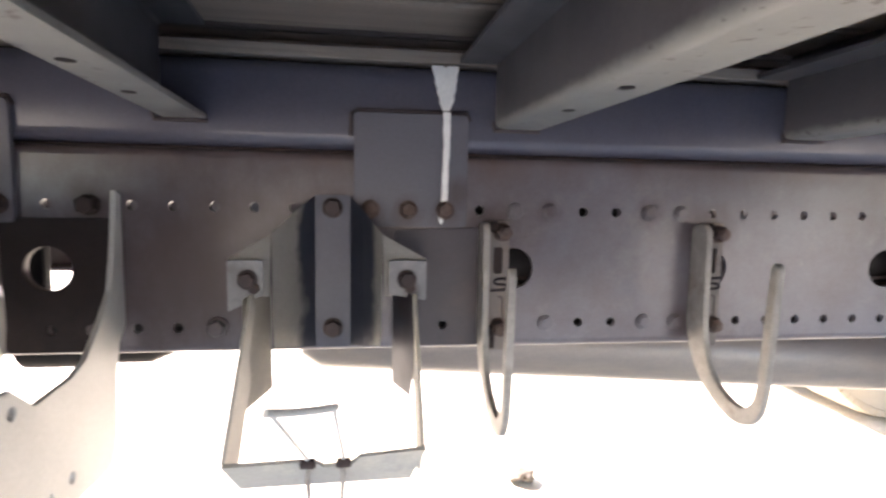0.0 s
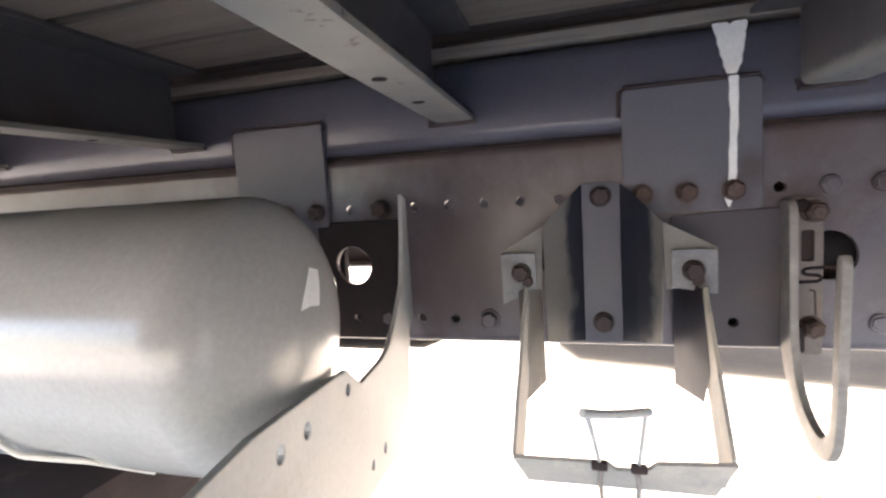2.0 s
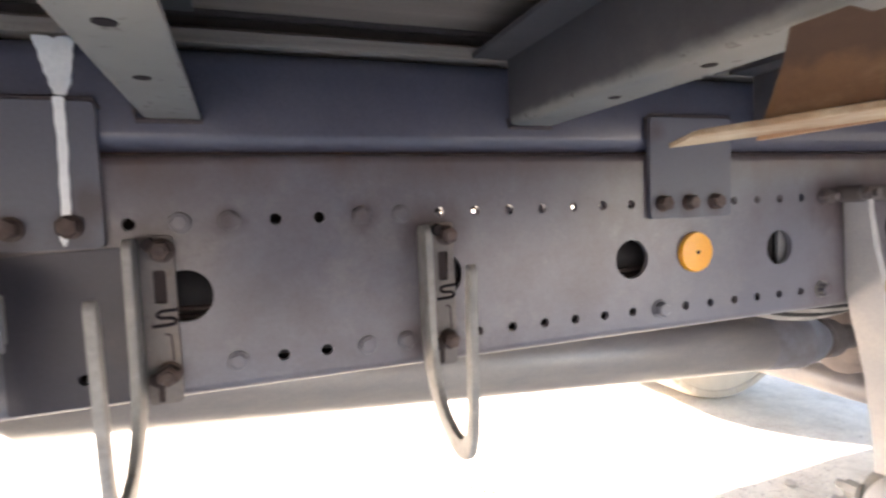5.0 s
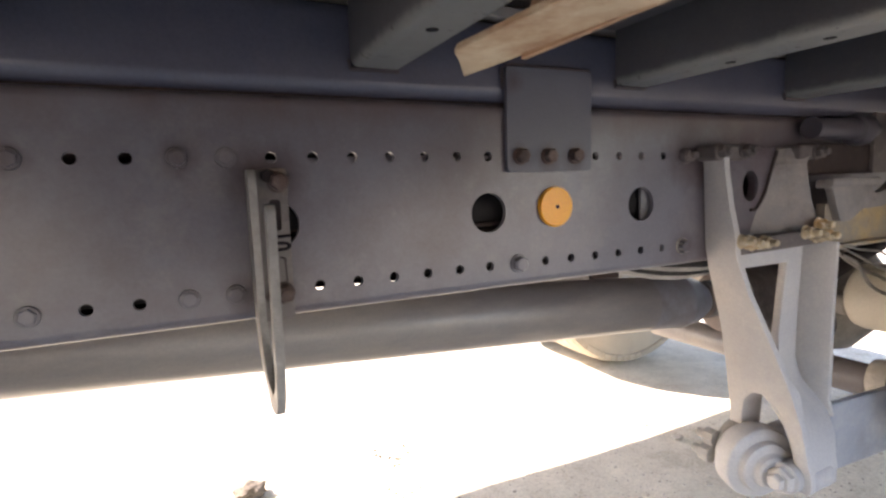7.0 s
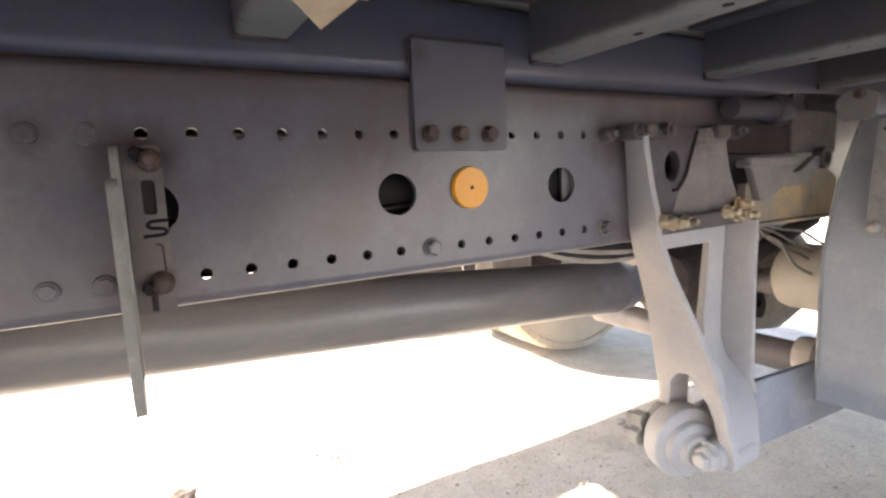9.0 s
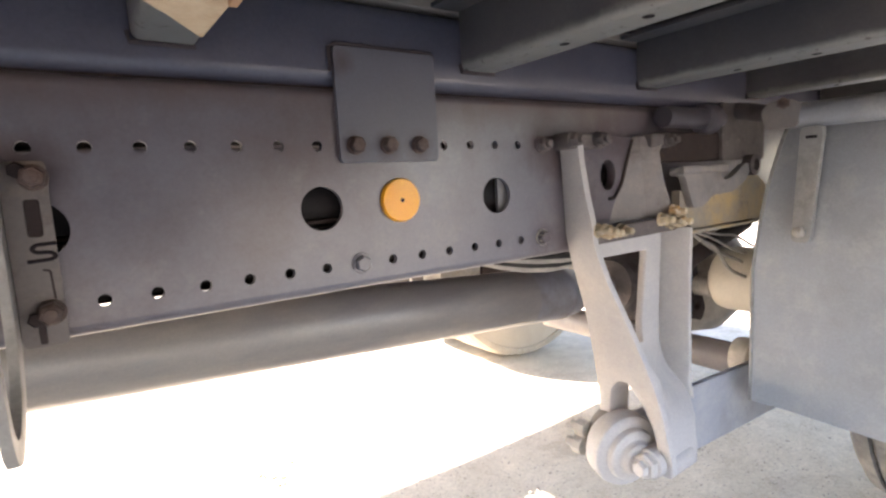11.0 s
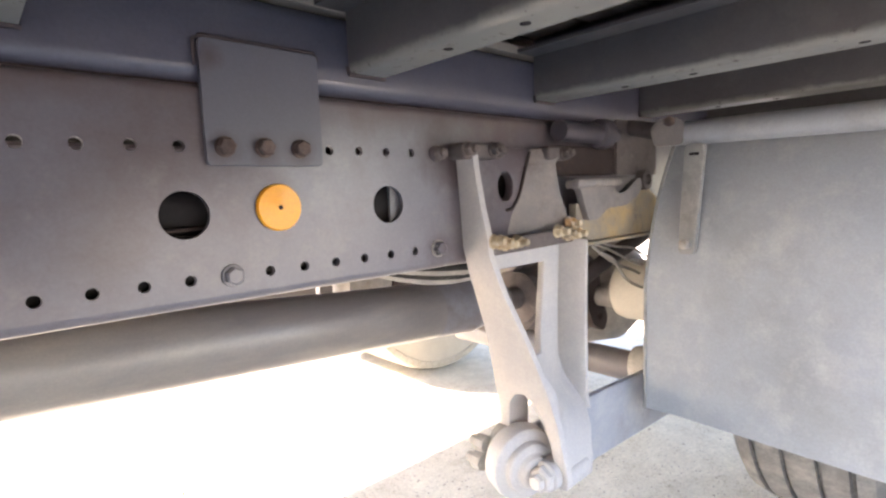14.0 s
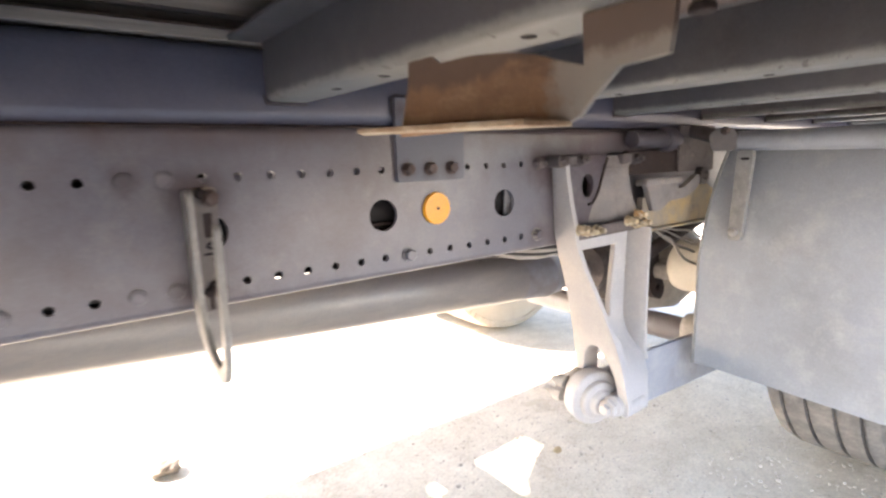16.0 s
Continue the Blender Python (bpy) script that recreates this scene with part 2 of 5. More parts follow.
# spot at -0.68 paints the tank's shade; -0.40 and -0.31 only darken the rail
rusted(M["rail"], 1.01, ((0.022, 0.905, 0.032), (0.024, 0.757, 0.025), (0.344, 0.905, 0.038), (0.31, 0.765, 0.022), (-0.40, 0.84, 0.19), (-0.31, 0.83, 0.12), (-0.68, 0.85, 0.14), (-0.2, 0.93, 0.03), (-0.05, 0.925, 0.026), (-0.1, 0.925, 0.024), (-0.15, 0.925, 0.024), (0.1, 0.925, 0.016), (0.25, 0.925, 0.02), (-0.5, 0.925, 0.03), (1.06, 0.925, 0.05), (1.10, 0.90, 0.04), (1.05, 0.765, 0.026), (0.70, 0.925, 0.02), (0.8, 0.925, 0.02)))
rusted(M["plate"], 3.0, tuple((x, 0.921, 0.02) for x in (-0.15, -0.10, -0.05, 0.70, 0.75, 0.80, -0.70, -0.65, -0.60)) + ((-0.03, 0.95, 0.02), (0.69, 1.03, 0.016)), -0.0085)
def cross_member_material():
    """Dark grey paint; light from the ground and pale overspray are both painted on the underside, with a ragged border
    and chips.
    """
    m = surface("cross_member_paint_with_overspray", (0.098, 0.092, 0.096), (0.078, 0.073, 0.078), stain=(0.065, 0.052, 0.05), dust=(0.13, 0.12, 0.115), rough=0.45, scale=6, stain_at=(0.5, 0.8), dust_at=(0.5, 0.85))
    nt = m.node_tree
    bsdf = nt.nodes["Principled BSDF"]
    src = bsdf.inputs["Base Color"].links[0].from_socket
    geo = nt.nodes.new("ShaderNodeNewGeometry")
    sep = nt.nodes.new("ShaderNodeSeparateXYZ")
    nt.links.new(geo.outputs["Position"], sep.inputs[0])
    wob = nt.nodes.new("ShaderNodeMath")
    wob.operation = "MULTIPLY_ADD"
    wob.inputs[1].default_value = 0.022
    nt.links.new(noise_tex(nt, 26, 7, 0.7, (1, 1, 1), 8.2), wob.inputs[0])
    nt.links.new(sep.outputs["Z"], wob.inputs[2])
    lim = nt.nodes.new("ShaderNodeMapRange")
    lim.inputs["From Min"].default_value, lim.inputs["From Max"].default_value = 1.052, 1.062
    lim.inputs["To Min"].default_value, lim.inputs["To Max"].default_value = 1.0, 0.0
    nt.links.new(wob.outputs[0], lim.inputs["Value"])
    pale = mix(nt, noise_tex(nt, 18, 5, 0.6, (1, 1, 1), 2.9), (0.24, 0.232, 0.21), (0.17, 0.168, 0.16))
    chips = ramp(nt, noise_tex(nt, 75, 4, 0.6, (1, 1, 1), 5.7), ((0.62, (0, 0, 0)), (0.68, (1, 1, 1))))
    pale = mix(nt, chips, pale, (0.09, 0.075, 0.07))
    nt.links.new(mix(nt, lim.outputs["Result"], src, pale), bsdf.inputs["Base Color"])
    return m


def bracket_rust_material():
    """Orange-brown rust with dark scale and streaks, darker brown towards the top, and grey-cream dust towards the
    outer end.
    """
    m = surface("orange_rust_with_grey_dust", (0.30, 0.165, 0.088), (0.22, 0.125, 0.075), stain=(0.12, 0.07, 0.05), dust=(0.36, 0.23, 0.135), rough=0.75, scale=16, bump=0.35, stretch=(1, 0.5, 1.3), stain_at=(0.5, 0.64), dust_at=(0.5, 0.7))
    nt = m.node_tree
    bsdf = nt.nodes["Principled BSDF"]
    src = bsdf.inputs["Base Color"].links[0].from_socket
    geo = nt.nodes.new("ShaderNodeNewGeometry")
    sep = nt.nodes.new("ShaderNodeSeparateXYZ")
    nt.links.new(geo.outputs["Position"], sep.inputs[0])
    for sock, amount, limits, tint, seed in (("Y", 0.16, (-0.47, -0.50), (0.30, 0.265, 0.225), 3.7), ("Z", 0.035, (1.024, 1.031), (0.13, 0.082, 0.062), 9.4)):
        wob = nt.nodes.new("ShaderNodeMath")
        wob.operation = "MULTIPLY_ADD"
        wob.inputs[1].default_value = amount
        nt.links.new(noise_tex(nt, 20, 6, 0.65, (1, 1, 1), seed), wob.inputs[0])
        nt.links.new(sep.outputs[sock], wob.inputs[2])
        lim = nt.nodes.new("ShaderNodeMapRange")
        lim.inputs["From Min"].default_value, lim.inputs["From Max"].default_value = limits
        lim.inputs["To Max"].default_value = 0.85
        nt.links.new(wob.outputs[0], lim.inputs["Value"])
        src = mix(nt, lim.outputs["Result"], src, tint)
    nt.links.new(src, bsdf.inputs["Base Color"])
    return m


M["hookbase"] = surface("dusty_hook_base_paint", (0.155, 0.132, 0.12), (0.12, 0.102, 0.096), stain=(0.22, 0.165, 0.125), dust=(0.075, 0.05, 0.045), rough=0.6, scale=18, stain_at=(0.52, 0.7), dust_at=(0.55, 0.75))
M["darkplate"] = surface("dark_stained_plate_paint", (0.062, 0.054, 0.064), (0.048, 0.042, 0.05), stain=(0.085, 0.062, 0.06), rough=0.5, scale=7, stain_at=(0.5, 0.75))
M["footplate"] = surface("oily_brown_black_paint", (0.018, 0.014, 0.015), (0.027, 0.02, 0.02), stain=(0.042, 0.029, 0.025), spec=0.2, rough=0.6, scale=12, stain_at=(0.55, 0.75))
M["strip"] = surface("strip_blue_grey_paint", (0.074, 0.077, 0.102), (0.06, 0.062, 0.085), stain=(0.05, 0.04, 0.042), rough=0.5, scale=9, stain_at=(0.58, 0.8))
M["earpaint"] = surface("ear_grey_paint_with_grease", (0.185, 0.19, 0.205), (0.15, 0.153, 0.165), stain=(0.08, 0.065, 0.06), dust=(0.25, 0.25, 0.25), rough=0.55, scale=16, stain_at=(0.55, 0.7))
rusted(M["earpaint"], 3.0, ((-0.291, 0.843, 0.0135), (-0.106, 0.842, 0.012), (-0.10, 0.828, 0.01)), -0.0915)
M["paleplank"] = surface("pale_weathered_wood", (0.24, 0.205, 0.175), (0.31, 0.27, 0.235), stain=(0.13, 0.095, 0.08), rough=0.8, scale=9, stretch=(0.1, 2.5, 2.5), bump=0.4, stain_at=(0.56, 0.72))
M["bolt_dark"] = surface("dark_greasy_bolt_steel", (0.035, 0.028, 0.03), (0.055, 0.036, 0.034), stain=(0.09, 0.05, 0.038), spec=0.3, rough=0.6, scale=70, vary=0.2)
# darker version of cast: dirt, plus the upper parts' shade put into the colour
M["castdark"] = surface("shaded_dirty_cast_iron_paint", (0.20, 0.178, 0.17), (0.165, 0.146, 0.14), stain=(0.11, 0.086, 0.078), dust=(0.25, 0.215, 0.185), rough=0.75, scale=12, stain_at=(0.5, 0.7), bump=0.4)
M["greasy"] = surface("greasy_brown_cast_iron", (0.085, 0.068, 0.066), (0.12, 0.098, 0.09), stain=(0.055, 0.042, 0.04), dust=(0.19, 0.16, 0.14), rough=0.8, scale=22, stain_at=(0.5, 0.7), dust_at=(0.56, 0.74), bump=0.4)
M["greasybolt"] = surface("greasy_brown_bolt_steel", (0.13, 0.105, 0.098), (0.09, 0.07, 0.066), stain=(0.22, 0.19, 0.17), rough=0.6, metal=0.2, scale=60, vary=0.25)
M["yellowbolt"] = surface("bolt_steel_under_orange_dust", (0.44, 0.36, 0.255), (0.36, 0.27, 0.165), stain=(0.34, 0.185, 0.07), dust=(0.55, 0.50, 0.43), rough=0.8, scale=45, vary=0.3, stain_at=(0.5, 0.66), dust_at=(0.52, 0.7))
M["sleeve"] = surface("blue_grey_shaft_sleeve_paint", (0.15, 0.142, 0.152), (0.185, 0.182, 0.205), stain=(0.12, 0.10, 0.095), rough=0.4, scale=14, stain_at=(0.54, 0.72))
M["strapdirt"] = surface("brown_grey_dusty_plastic", (0.23, 0.22, 0.212), (0.19, 0.18, 0.172), stain=(0.15, 0.132, 0.12), dust=(0.30, 0.285, 0.265), rough=0.7, scale=20, stain_at=(0.5, 0.7), bump=0.3)
M["arm"] = surface("dusty_blue_grey_arm_paint", (0.33, 0.335, 0.365), (0.28, 0.285, 0.31), stain=(0.23, 0.215, 0.21), dust=(0.42, 0.40, 0.385), rough=0.65, scale=6, stain_at=(0.5, 0.72), bump=0.35)
M["wire"] = surface("pale_plated_wire", (0.5, 0.5, 0.49), (0.42, 0.42, 0.41), rough=0.45, scale=30)
M["xbeam"] = cross_member_material()
M["bracket_rust"] = bracket_rust_material()
M["ground"], M["amber"] = ground_material(), reflector_material()
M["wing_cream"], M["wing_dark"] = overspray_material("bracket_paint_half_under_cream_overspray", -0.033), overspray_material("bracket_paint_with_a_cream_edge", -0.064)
M["leg"] = surface("leg_blue_grey_paint", (0.066, 0.07, 0.092), (0.056, 0.058, 0.077), stain=(0.08, 0.06, 0.055), rough=0.45, scale=9, stain_at=(0.64, 0.8))
rusted(M["leg"], 3.0, ((-0.108, 0.815, 0.022),), -0.085)


# ---- building tools ----
def thing(name, label, category, at=(0, 0, 0), group="", kind=""):
    ob = new(name)
    ob.location = at
    return tagged(ob, label, category, group, kind)


def part(name, bm, material, parent=None, label="", smooth=None):
    me = bpy.data.meshes.new(name)
    bmesh.ops.recalc_face_normals(bm, faces=bm.faces)
    if smooth is not None:
        lim = radians(smooth)
        for f in bm.faces:
            f.smooth = True
        for e in bm.edges:
            if len(e.link_faces) == 2 and e.calc_face_angle(0) > lim:
                e.smooth = False
    bm.to_mesh(me)
    bm.free()
    me.materials.append(M[material])
    ob = new(name, me)
    if parent:
        ob.parent = parent
        p = parent
        off = Matrix.Identity(4)
        while p:
            off = p.matrix_basis @ off
            p = p.parent
        ob.matrix_basis = off.inverted()
    if label:
        ob["label"] = label
    return ob


def share(ob, m, parent=None):
    """Another object on the same mesh, moved by m in the world."""
    o = new(ob.name.split(".")[0], ob.data)
    o.parent = parent or ob.parent
    o.matrix_basis = ob.matrix_basis @ m
    if "label" in ob:
        o["label"] = ob["label"]
    return o


def box(bm, x0, x1, y0, y1, z0, z1, bevel=0.0, seg=2):
    t = bmesh.new()
    bmesh.ops.create_cube(t, size=1)
    bmesh.ops.transform(t, verts=t.verts, matrix=Matrix.LocRotScale(((x0 + x1) / 2, (y0 + y1) / 2, (z0 + z1) / 2), None, (abs(x1 - x0), abs(y1 - y0), abs(z1 - z0))))
    if bevel:
        bmesh.ops.bevel(t, geom=t.edges[:], offset=bevel, segments=seg, affect="EDGES", profile=0.5)
    join(bm, t)
    return bm


def join(bm, t, m=None):
    if m is not None:
        bmesh.ops.transform(t, verts=t.verts, matrix=m)
    me = bpy.data.meshes.new("t")
    t.to_mesh(me)
    t.free()
    bm.from_mesh(me)
    bpy.data.meshes.remove(me)
    return bm


AXIS = {"x": Matrix.Rotation(radians(90), 4, "Y"), "y": Matrix.Rotation(radians(90), 4, "X"), "z": Matrix.Identity(4), "-y": Matrix.Rotation(radians(90), 4, "X")}


def lathe(bm, profile, axis="y", at=(0, 0, 0), seg=32, turn=None):
    """Turn (radius, along) pairs round an axis; 'y' runs towards -y."""
    t = bmesh.new()
    rings = []
    for r, a in profile:
        if r < 1e-5:
            rings.append([t.verts.new((0, 0, a))])
        else:
            rings.append([t.verts.new((r * math.cos(2 * math.pi * i / seg), r * math.sin(2 * math.pi * i / seg), a)) for i in range(seg)])
    for p, q in zip(rings, rings[1:]):
        for i in range(seg):
            j = (i + 1) % seg
            if len(p) == 1 and len(q) == 1:
                continue
            if len(p) == 1:
                t.faces.new((p[0], q[i], q[j]))
            elif len(q) == 1:
                t.faces.new((p[i], q[0], p[j]))
            else:
                t.faces.new((p[i], q[i], q[j], p[j]))
    for ring, flip in ((rings[0], True), (rings[-1], False)):
        if len(ring) > 1:
            t.faces.new(ring if not flip else ring[::-1])
    return join(bm, t, Matrix.Translation(at) @ (turn if turn is not None else AXIS[axis]))


def circle(cx, cy, r, n=20, ry=None):
    return [(cx + r * math.cos(2 * math.pi * i / n), cy + (ry or r) * math.sin(2 * math.pi * i / n)) for i in range(n)]


def rounded(pts, r=0.01, n=4):
    """Round the corners of a polygon."""
    out = []
    k = len(pts)
    for i in range(k):
        p, a, b = Vector(pts[i]), Vector(pts[i - 1]), Vector(pts[(i + 1) % k])
        rr = min(r, (a - p).length * 0.45, (b - p).length * 0.45)
        u, v = p + (a - p).normalized() * rr, p + (b - p).normalized() * rr
        for j in range(n + 1):
            s = j / n
            out.append(tuple((u * (1 - s) ** 2 + p * 2 * s * (1 - s) + v * s ** 2)))
    return out


PLANES = {   # (u, v, depth) -> world axes
    "xz": Matrix(((1, 0, 0, 0), (0, 0, 1, 0), (0, 1, 0, 0), (0, 0, 0, 1))),
    "yz": Matrix(((0, 0, 1, 0), (1, 0, 0, 0), (0, 1, 0, 0), (0, 0, 0, 1))),
    "xy": Matrix.Identity(4),
}


def sheet(bm, plane, outline, d0, d1, holes=(), bevel=0.0):
    """A flat plate: outline and holes in a plane, from depth d0 to d1 across it."""
    t = bmesh.new()
    edges = []
    for loop in (outline, *holes):
        vs = [t.verts.new((u, v, d0)) for u, v in loop]
        edges += [t.edges.new((vs[i], vs[(i + 1) % len(vs)])) for i in range(len(vs))]
    bmesh.ops.triangle_fill(t, use_beauty=True, use_dissolve=False, edges=edges)
    faces = t.faces[:]
    rim = [e for e in t.edges if len(e.link_faces) == 1]
    ret = bmesh.ops.extrude_face_region(t, geom=faces)
    vs = [g for g in ret["geom"] if isinstance(g, bmesh.types.BMVert)]
    bmesh.ops.translate(t, verts=vs, vec=(0, 0, d1 - d0))
    bmesh.ops.recalc_face_normals(t, faces=t.faces)
    if bevel:
        es = [e for e in t.edges if len(e.link_faces) == 2 and e.calc_face_angle(0) > radians(50)]
        bmesh.ops.bevel(t, geom=es, offset=bevel, segments=2, affect="EDGES", profile=0.5, clamp_overlap=True)
    return join(bm, t, PLANES[plane])


def channel(bm, axis_pts, h, w, th, rad, flip=1):
    """C section profile: web at 0, flanges to +flip*w; returns outline (u, v) with v from 0 to h."""
    out, inn = [], []
    n = 5
    def arc(cx, cy, r, a0, a1):
        return [(cx + r * math.cos(radians(a0 + (a1 - a0) * i / n)), cy + r * math.sin(radians(a0 + (a1 - a0) * i / n))) for i in range(n + 1)]
    out = [(w, 0)] + arc(rad, rad, rad, 270, 180) + arc(rad, h - rad, rad, 180, 90) + [(w, h)]
    ri = max(rad - th, 0.001)
    inn = [(w, h - th)] + arc(rad, h - rad, ri, 90, 180) + arc(rad, rad, ri, 180, 270) + [(w, th)]
    return [(u * flip, v) for u, v in out + inn]


def tube(bm, pts, r, seg=12, cap=True):
    """A round bar through points, with even section."""
    t = bmesh.new()
    pts = [Vector(p) for p in pts]
    up = Vector((0.3, 0.2, 0.9)).normalized()
    rings = []
    for i, p in enumerate(pts):
        d = (pts[min(i + 1, len(pts) - 1)] - pts[max(i - 1, 0)]).normalized()
        a = d.cross(up)
        if a.length < 0.1:
            a = d.cross(Vector((1, 0, 0)))
        a.normalize()
        b = d.cross(a).normalized()
        rr = r[i] if isinstance(r, (list, tuple)) else r
        rings.append([t.verts.new(p + rr * (a * math.cos(2 * math.pi * k / seg) + b * math.sin(2 * math.pi * k / seg))) for k in range(seg)])
    for p, q in zip(rings, rings[1:]):
        for k in range(seg):
            t.faces.new((p[k], p[(k + 1) % seg], q[(k + 1) % seg], q[k]))
    if cap:
        t.faces.new(rings[0][::-1])
        t.faces.new(rings[-1])
    return join(bm, t)


def bend(pts, r=0.03, n=6):
    """Round the inner corners of an open line of points."""
    P = [Vector(p) for p in pts]
    out = [P[0]]
    for i in range(1, len(P) - 1):
        a, p, b = P[i - 1], P[i], P[i + 1]
        rr = min(r, (a - p).length * 0.45, (b - p).length * 0.45)
        u, v = p + (a - p).normalized() * rr, p + (b - p).normalized() * rr
        out += [u * (1 - s) ** 2 + p * 2 * s * (1 - s) + v * s ** 2 for s in (j / n for j in range(n + 1))]
    return out + [P[-1]]


def hex_bolt(bm, x, y, z, af=0.019, head=0.009, washer=0.015, wth=0.003, stud=0.0):
    """Bolt head with washer, facing -y from the surface at y."""
    if washer:
        lathe(bm, [(washer, 0), (washer, wth * 0.7), (washer * 0.94, wth)], "y", (x, y, z), 20)
    else:
        wth = 0
    r = af / math.sqrt(3)
    lathe(bm, [(r, wth), (r, wth + head * 0.8), (r * 0.82, wth + head)], "y", (x, y, z), 6)
    if stud:
        lathe(bm, [(af * 0.33, wth + head), (af * 0.33, wth + head + stud * 0.85), (af * 0.25, wth + head + stud)], "y", (x, y, z), 12)
    return bm


BOLTS = {}


def bolt(parent, x, y, z, kind="bolt", mat="bolt", name="bolt", **k):
    """A bolt as a part of its own, sharing one mesh per kind."""
    key = (kind, mat)
    if key not in BOLTS:
        ob = part(name, hex_bolt(bmesh.new(), 0, 0, 0, **k), mat, parent)
        BOLTS[key] = ob.data
    else:
        ob = new(name, BOLTS[key])
        ob.parent = parent
    base = Matrix.Identity(4)
    p = parent
    while p:
        base = p.matrix_basis @ base
        p = p.parent
    spin = Matrix.Rotation(random.uniform(0, 6.28), 4, "Y")
    ob.matrix_basis = base.inverted() @ Matrix.Translation((x, y, z)) @ spin
    return ob


# ---- ground ----
bm = bmesh.new()
N = 60
def gline(k):
    s = 2 * k / N - 1
    return math.copysign(6 * abs(s) + 900 * abs(s) ** 7, s)
gv = [[bm.verts.new((gline(i) + 1, gline(j) + 0.5, 0)) for j in range(N + 1)] for i in range(N + 1)]
for i in range(N):
    for j in range(N):
        bm.faces.new((gv[i][j], gv[i + 1][j], gv[i + 1][j + 1], gv[i][j + 1]))
for row in gv:
    for v in row:
        v.co.z = -0.012 * abs(noise.noise(v.co * 0.9)) if abs(v.co.x) < 8 and abs(v.co.y) < 8 else -0.01
ground = part("ground", bm, "ground", smooth=60)
tagged(ground, "dusty pale concrete yard with grit under the truck", "ground", kind="structure")

# ---- chassis rails ----
RX0, RX1 = -5.0, 3.2
Z0, Z1 = 0.73, 1.0
PITCH = 0.05
ROW_T, ROW_B, ROW_M = 0.925, 0.765, 0.844
BIG = [-0.55 + 0.3 * i for i in range(-3, 6)]
RIVETS_T, RIVETS_B = (1, 2, 5, 6, 21, -10), (2, 5, 6, 7, 14, 21, -7, -10)
BRACKET_T = (-4, -3, -2, -1, 14, 15, 16, -14, -13, -12)


def rail_thing(name, y, inner, label, near):
    rail = thing(name, label, "chassis rail")
    bm = bmesh.new()
    holes = []
    for i in range(-34, 50):
        x = PITCH * i
        if near and x > 1.06:
            continue
        holes.append(circle(x, ROW_T, 0.0068, 14))
        if near and i not in (0, 1):
            holes.append(circle(x, ROW_B, 0.0068, 14))
    for x in BIG if near else ():
        holes.append(circle(x, ROW_M, 0.029, 28))
    if near:
        holes.append(circle(1.2175, 0.867, 0.023, 22, 0.0285))
    th = 0.008 * inner
    out = [(RX0, Z0 + 0.012), (RX1, Z0 + 0.012), (RX1, Z1 - 0.012), (RX0, Z1 - 0.012)]
    sheet(bm, "xz", out, y, y + th, holes)
    part("web", bm, "rail", rail)
    # rounded flanges
    for nm, zf, s in (("bottom_flange", Z0, 1), ("top_flange", Z1, -1)):
        b = bmesh.new()
        prof = [(0.0, 0.012)] + [(0.012 - 0.012 * math.cos(radians(a)), 0.012 - 0.012 * math.sin(radians(a))) for a in range(15, 91, 15)] + [(0.085, 0), (0.085, 0.008), (0.012, 0.008), (0.008, 0.012)]
        sheet(b, "yz", [(y + u * inner, zf + v * s) for u, v in prof], RX0, RX1)
        part(nm, b, "rail", rail, smooth=35)
    return rail


rail_near = rail_thing("chassis_rail", 0.0, 1, "grey-painted steel truck chassis rail with rows of bolt holes", True)
rail_far = rail_thing("chassis_rail", 0.84, -1, "opposite grey steel chassis rail in shade under the truck", False)
for i in RIVETS_T:
    bolt(rail_near, PITCH * i, 0, ROW_T, "rivet", "rail", "rivet", af=0.016, head=0.003, washer=0.0115, wth=0.004)
for i in RIVETS_B:
    if i in (14, 21, -7):
        bolt(rail_near, PITCH * i, 0, ROW_B, "railbolt", "rail", af=0.02, head=0.010, washer=0.0145)
    else:
        bolt(rail_near, PITCH * i, 0, ROW_B, "rivet", "rail", "rivet")

# ---- subframe ----
SUB_H = 0.117
for y, inner, label in ((0.0, 1, "blue-grey steel body subframe on the chassis rail"), (0.84, -1, "opposite blue-grey body subframe in shade")):
    sub = thing("body_subframe", label, "subframe")
    b = bmesh.new()
    prof = channel(None, None, SUB_H - 0.003, 0.07, 0.007, 0.02)
    sheet(b, "yz", [(y + u * inner, 1.003 + v) for u, v in prof], RX0, RX1)
    part("channel", b, "subframe", sub, smooth=35)
    b = bmesh.new()
    box(b, RX0, RX1, y + 0.012 * inner, y + 0.07 * inner, Z1, 1.0029)
    part("packing_strip", b, "rust_dark", sub, "thin rusty packing strip between frame and subframe")

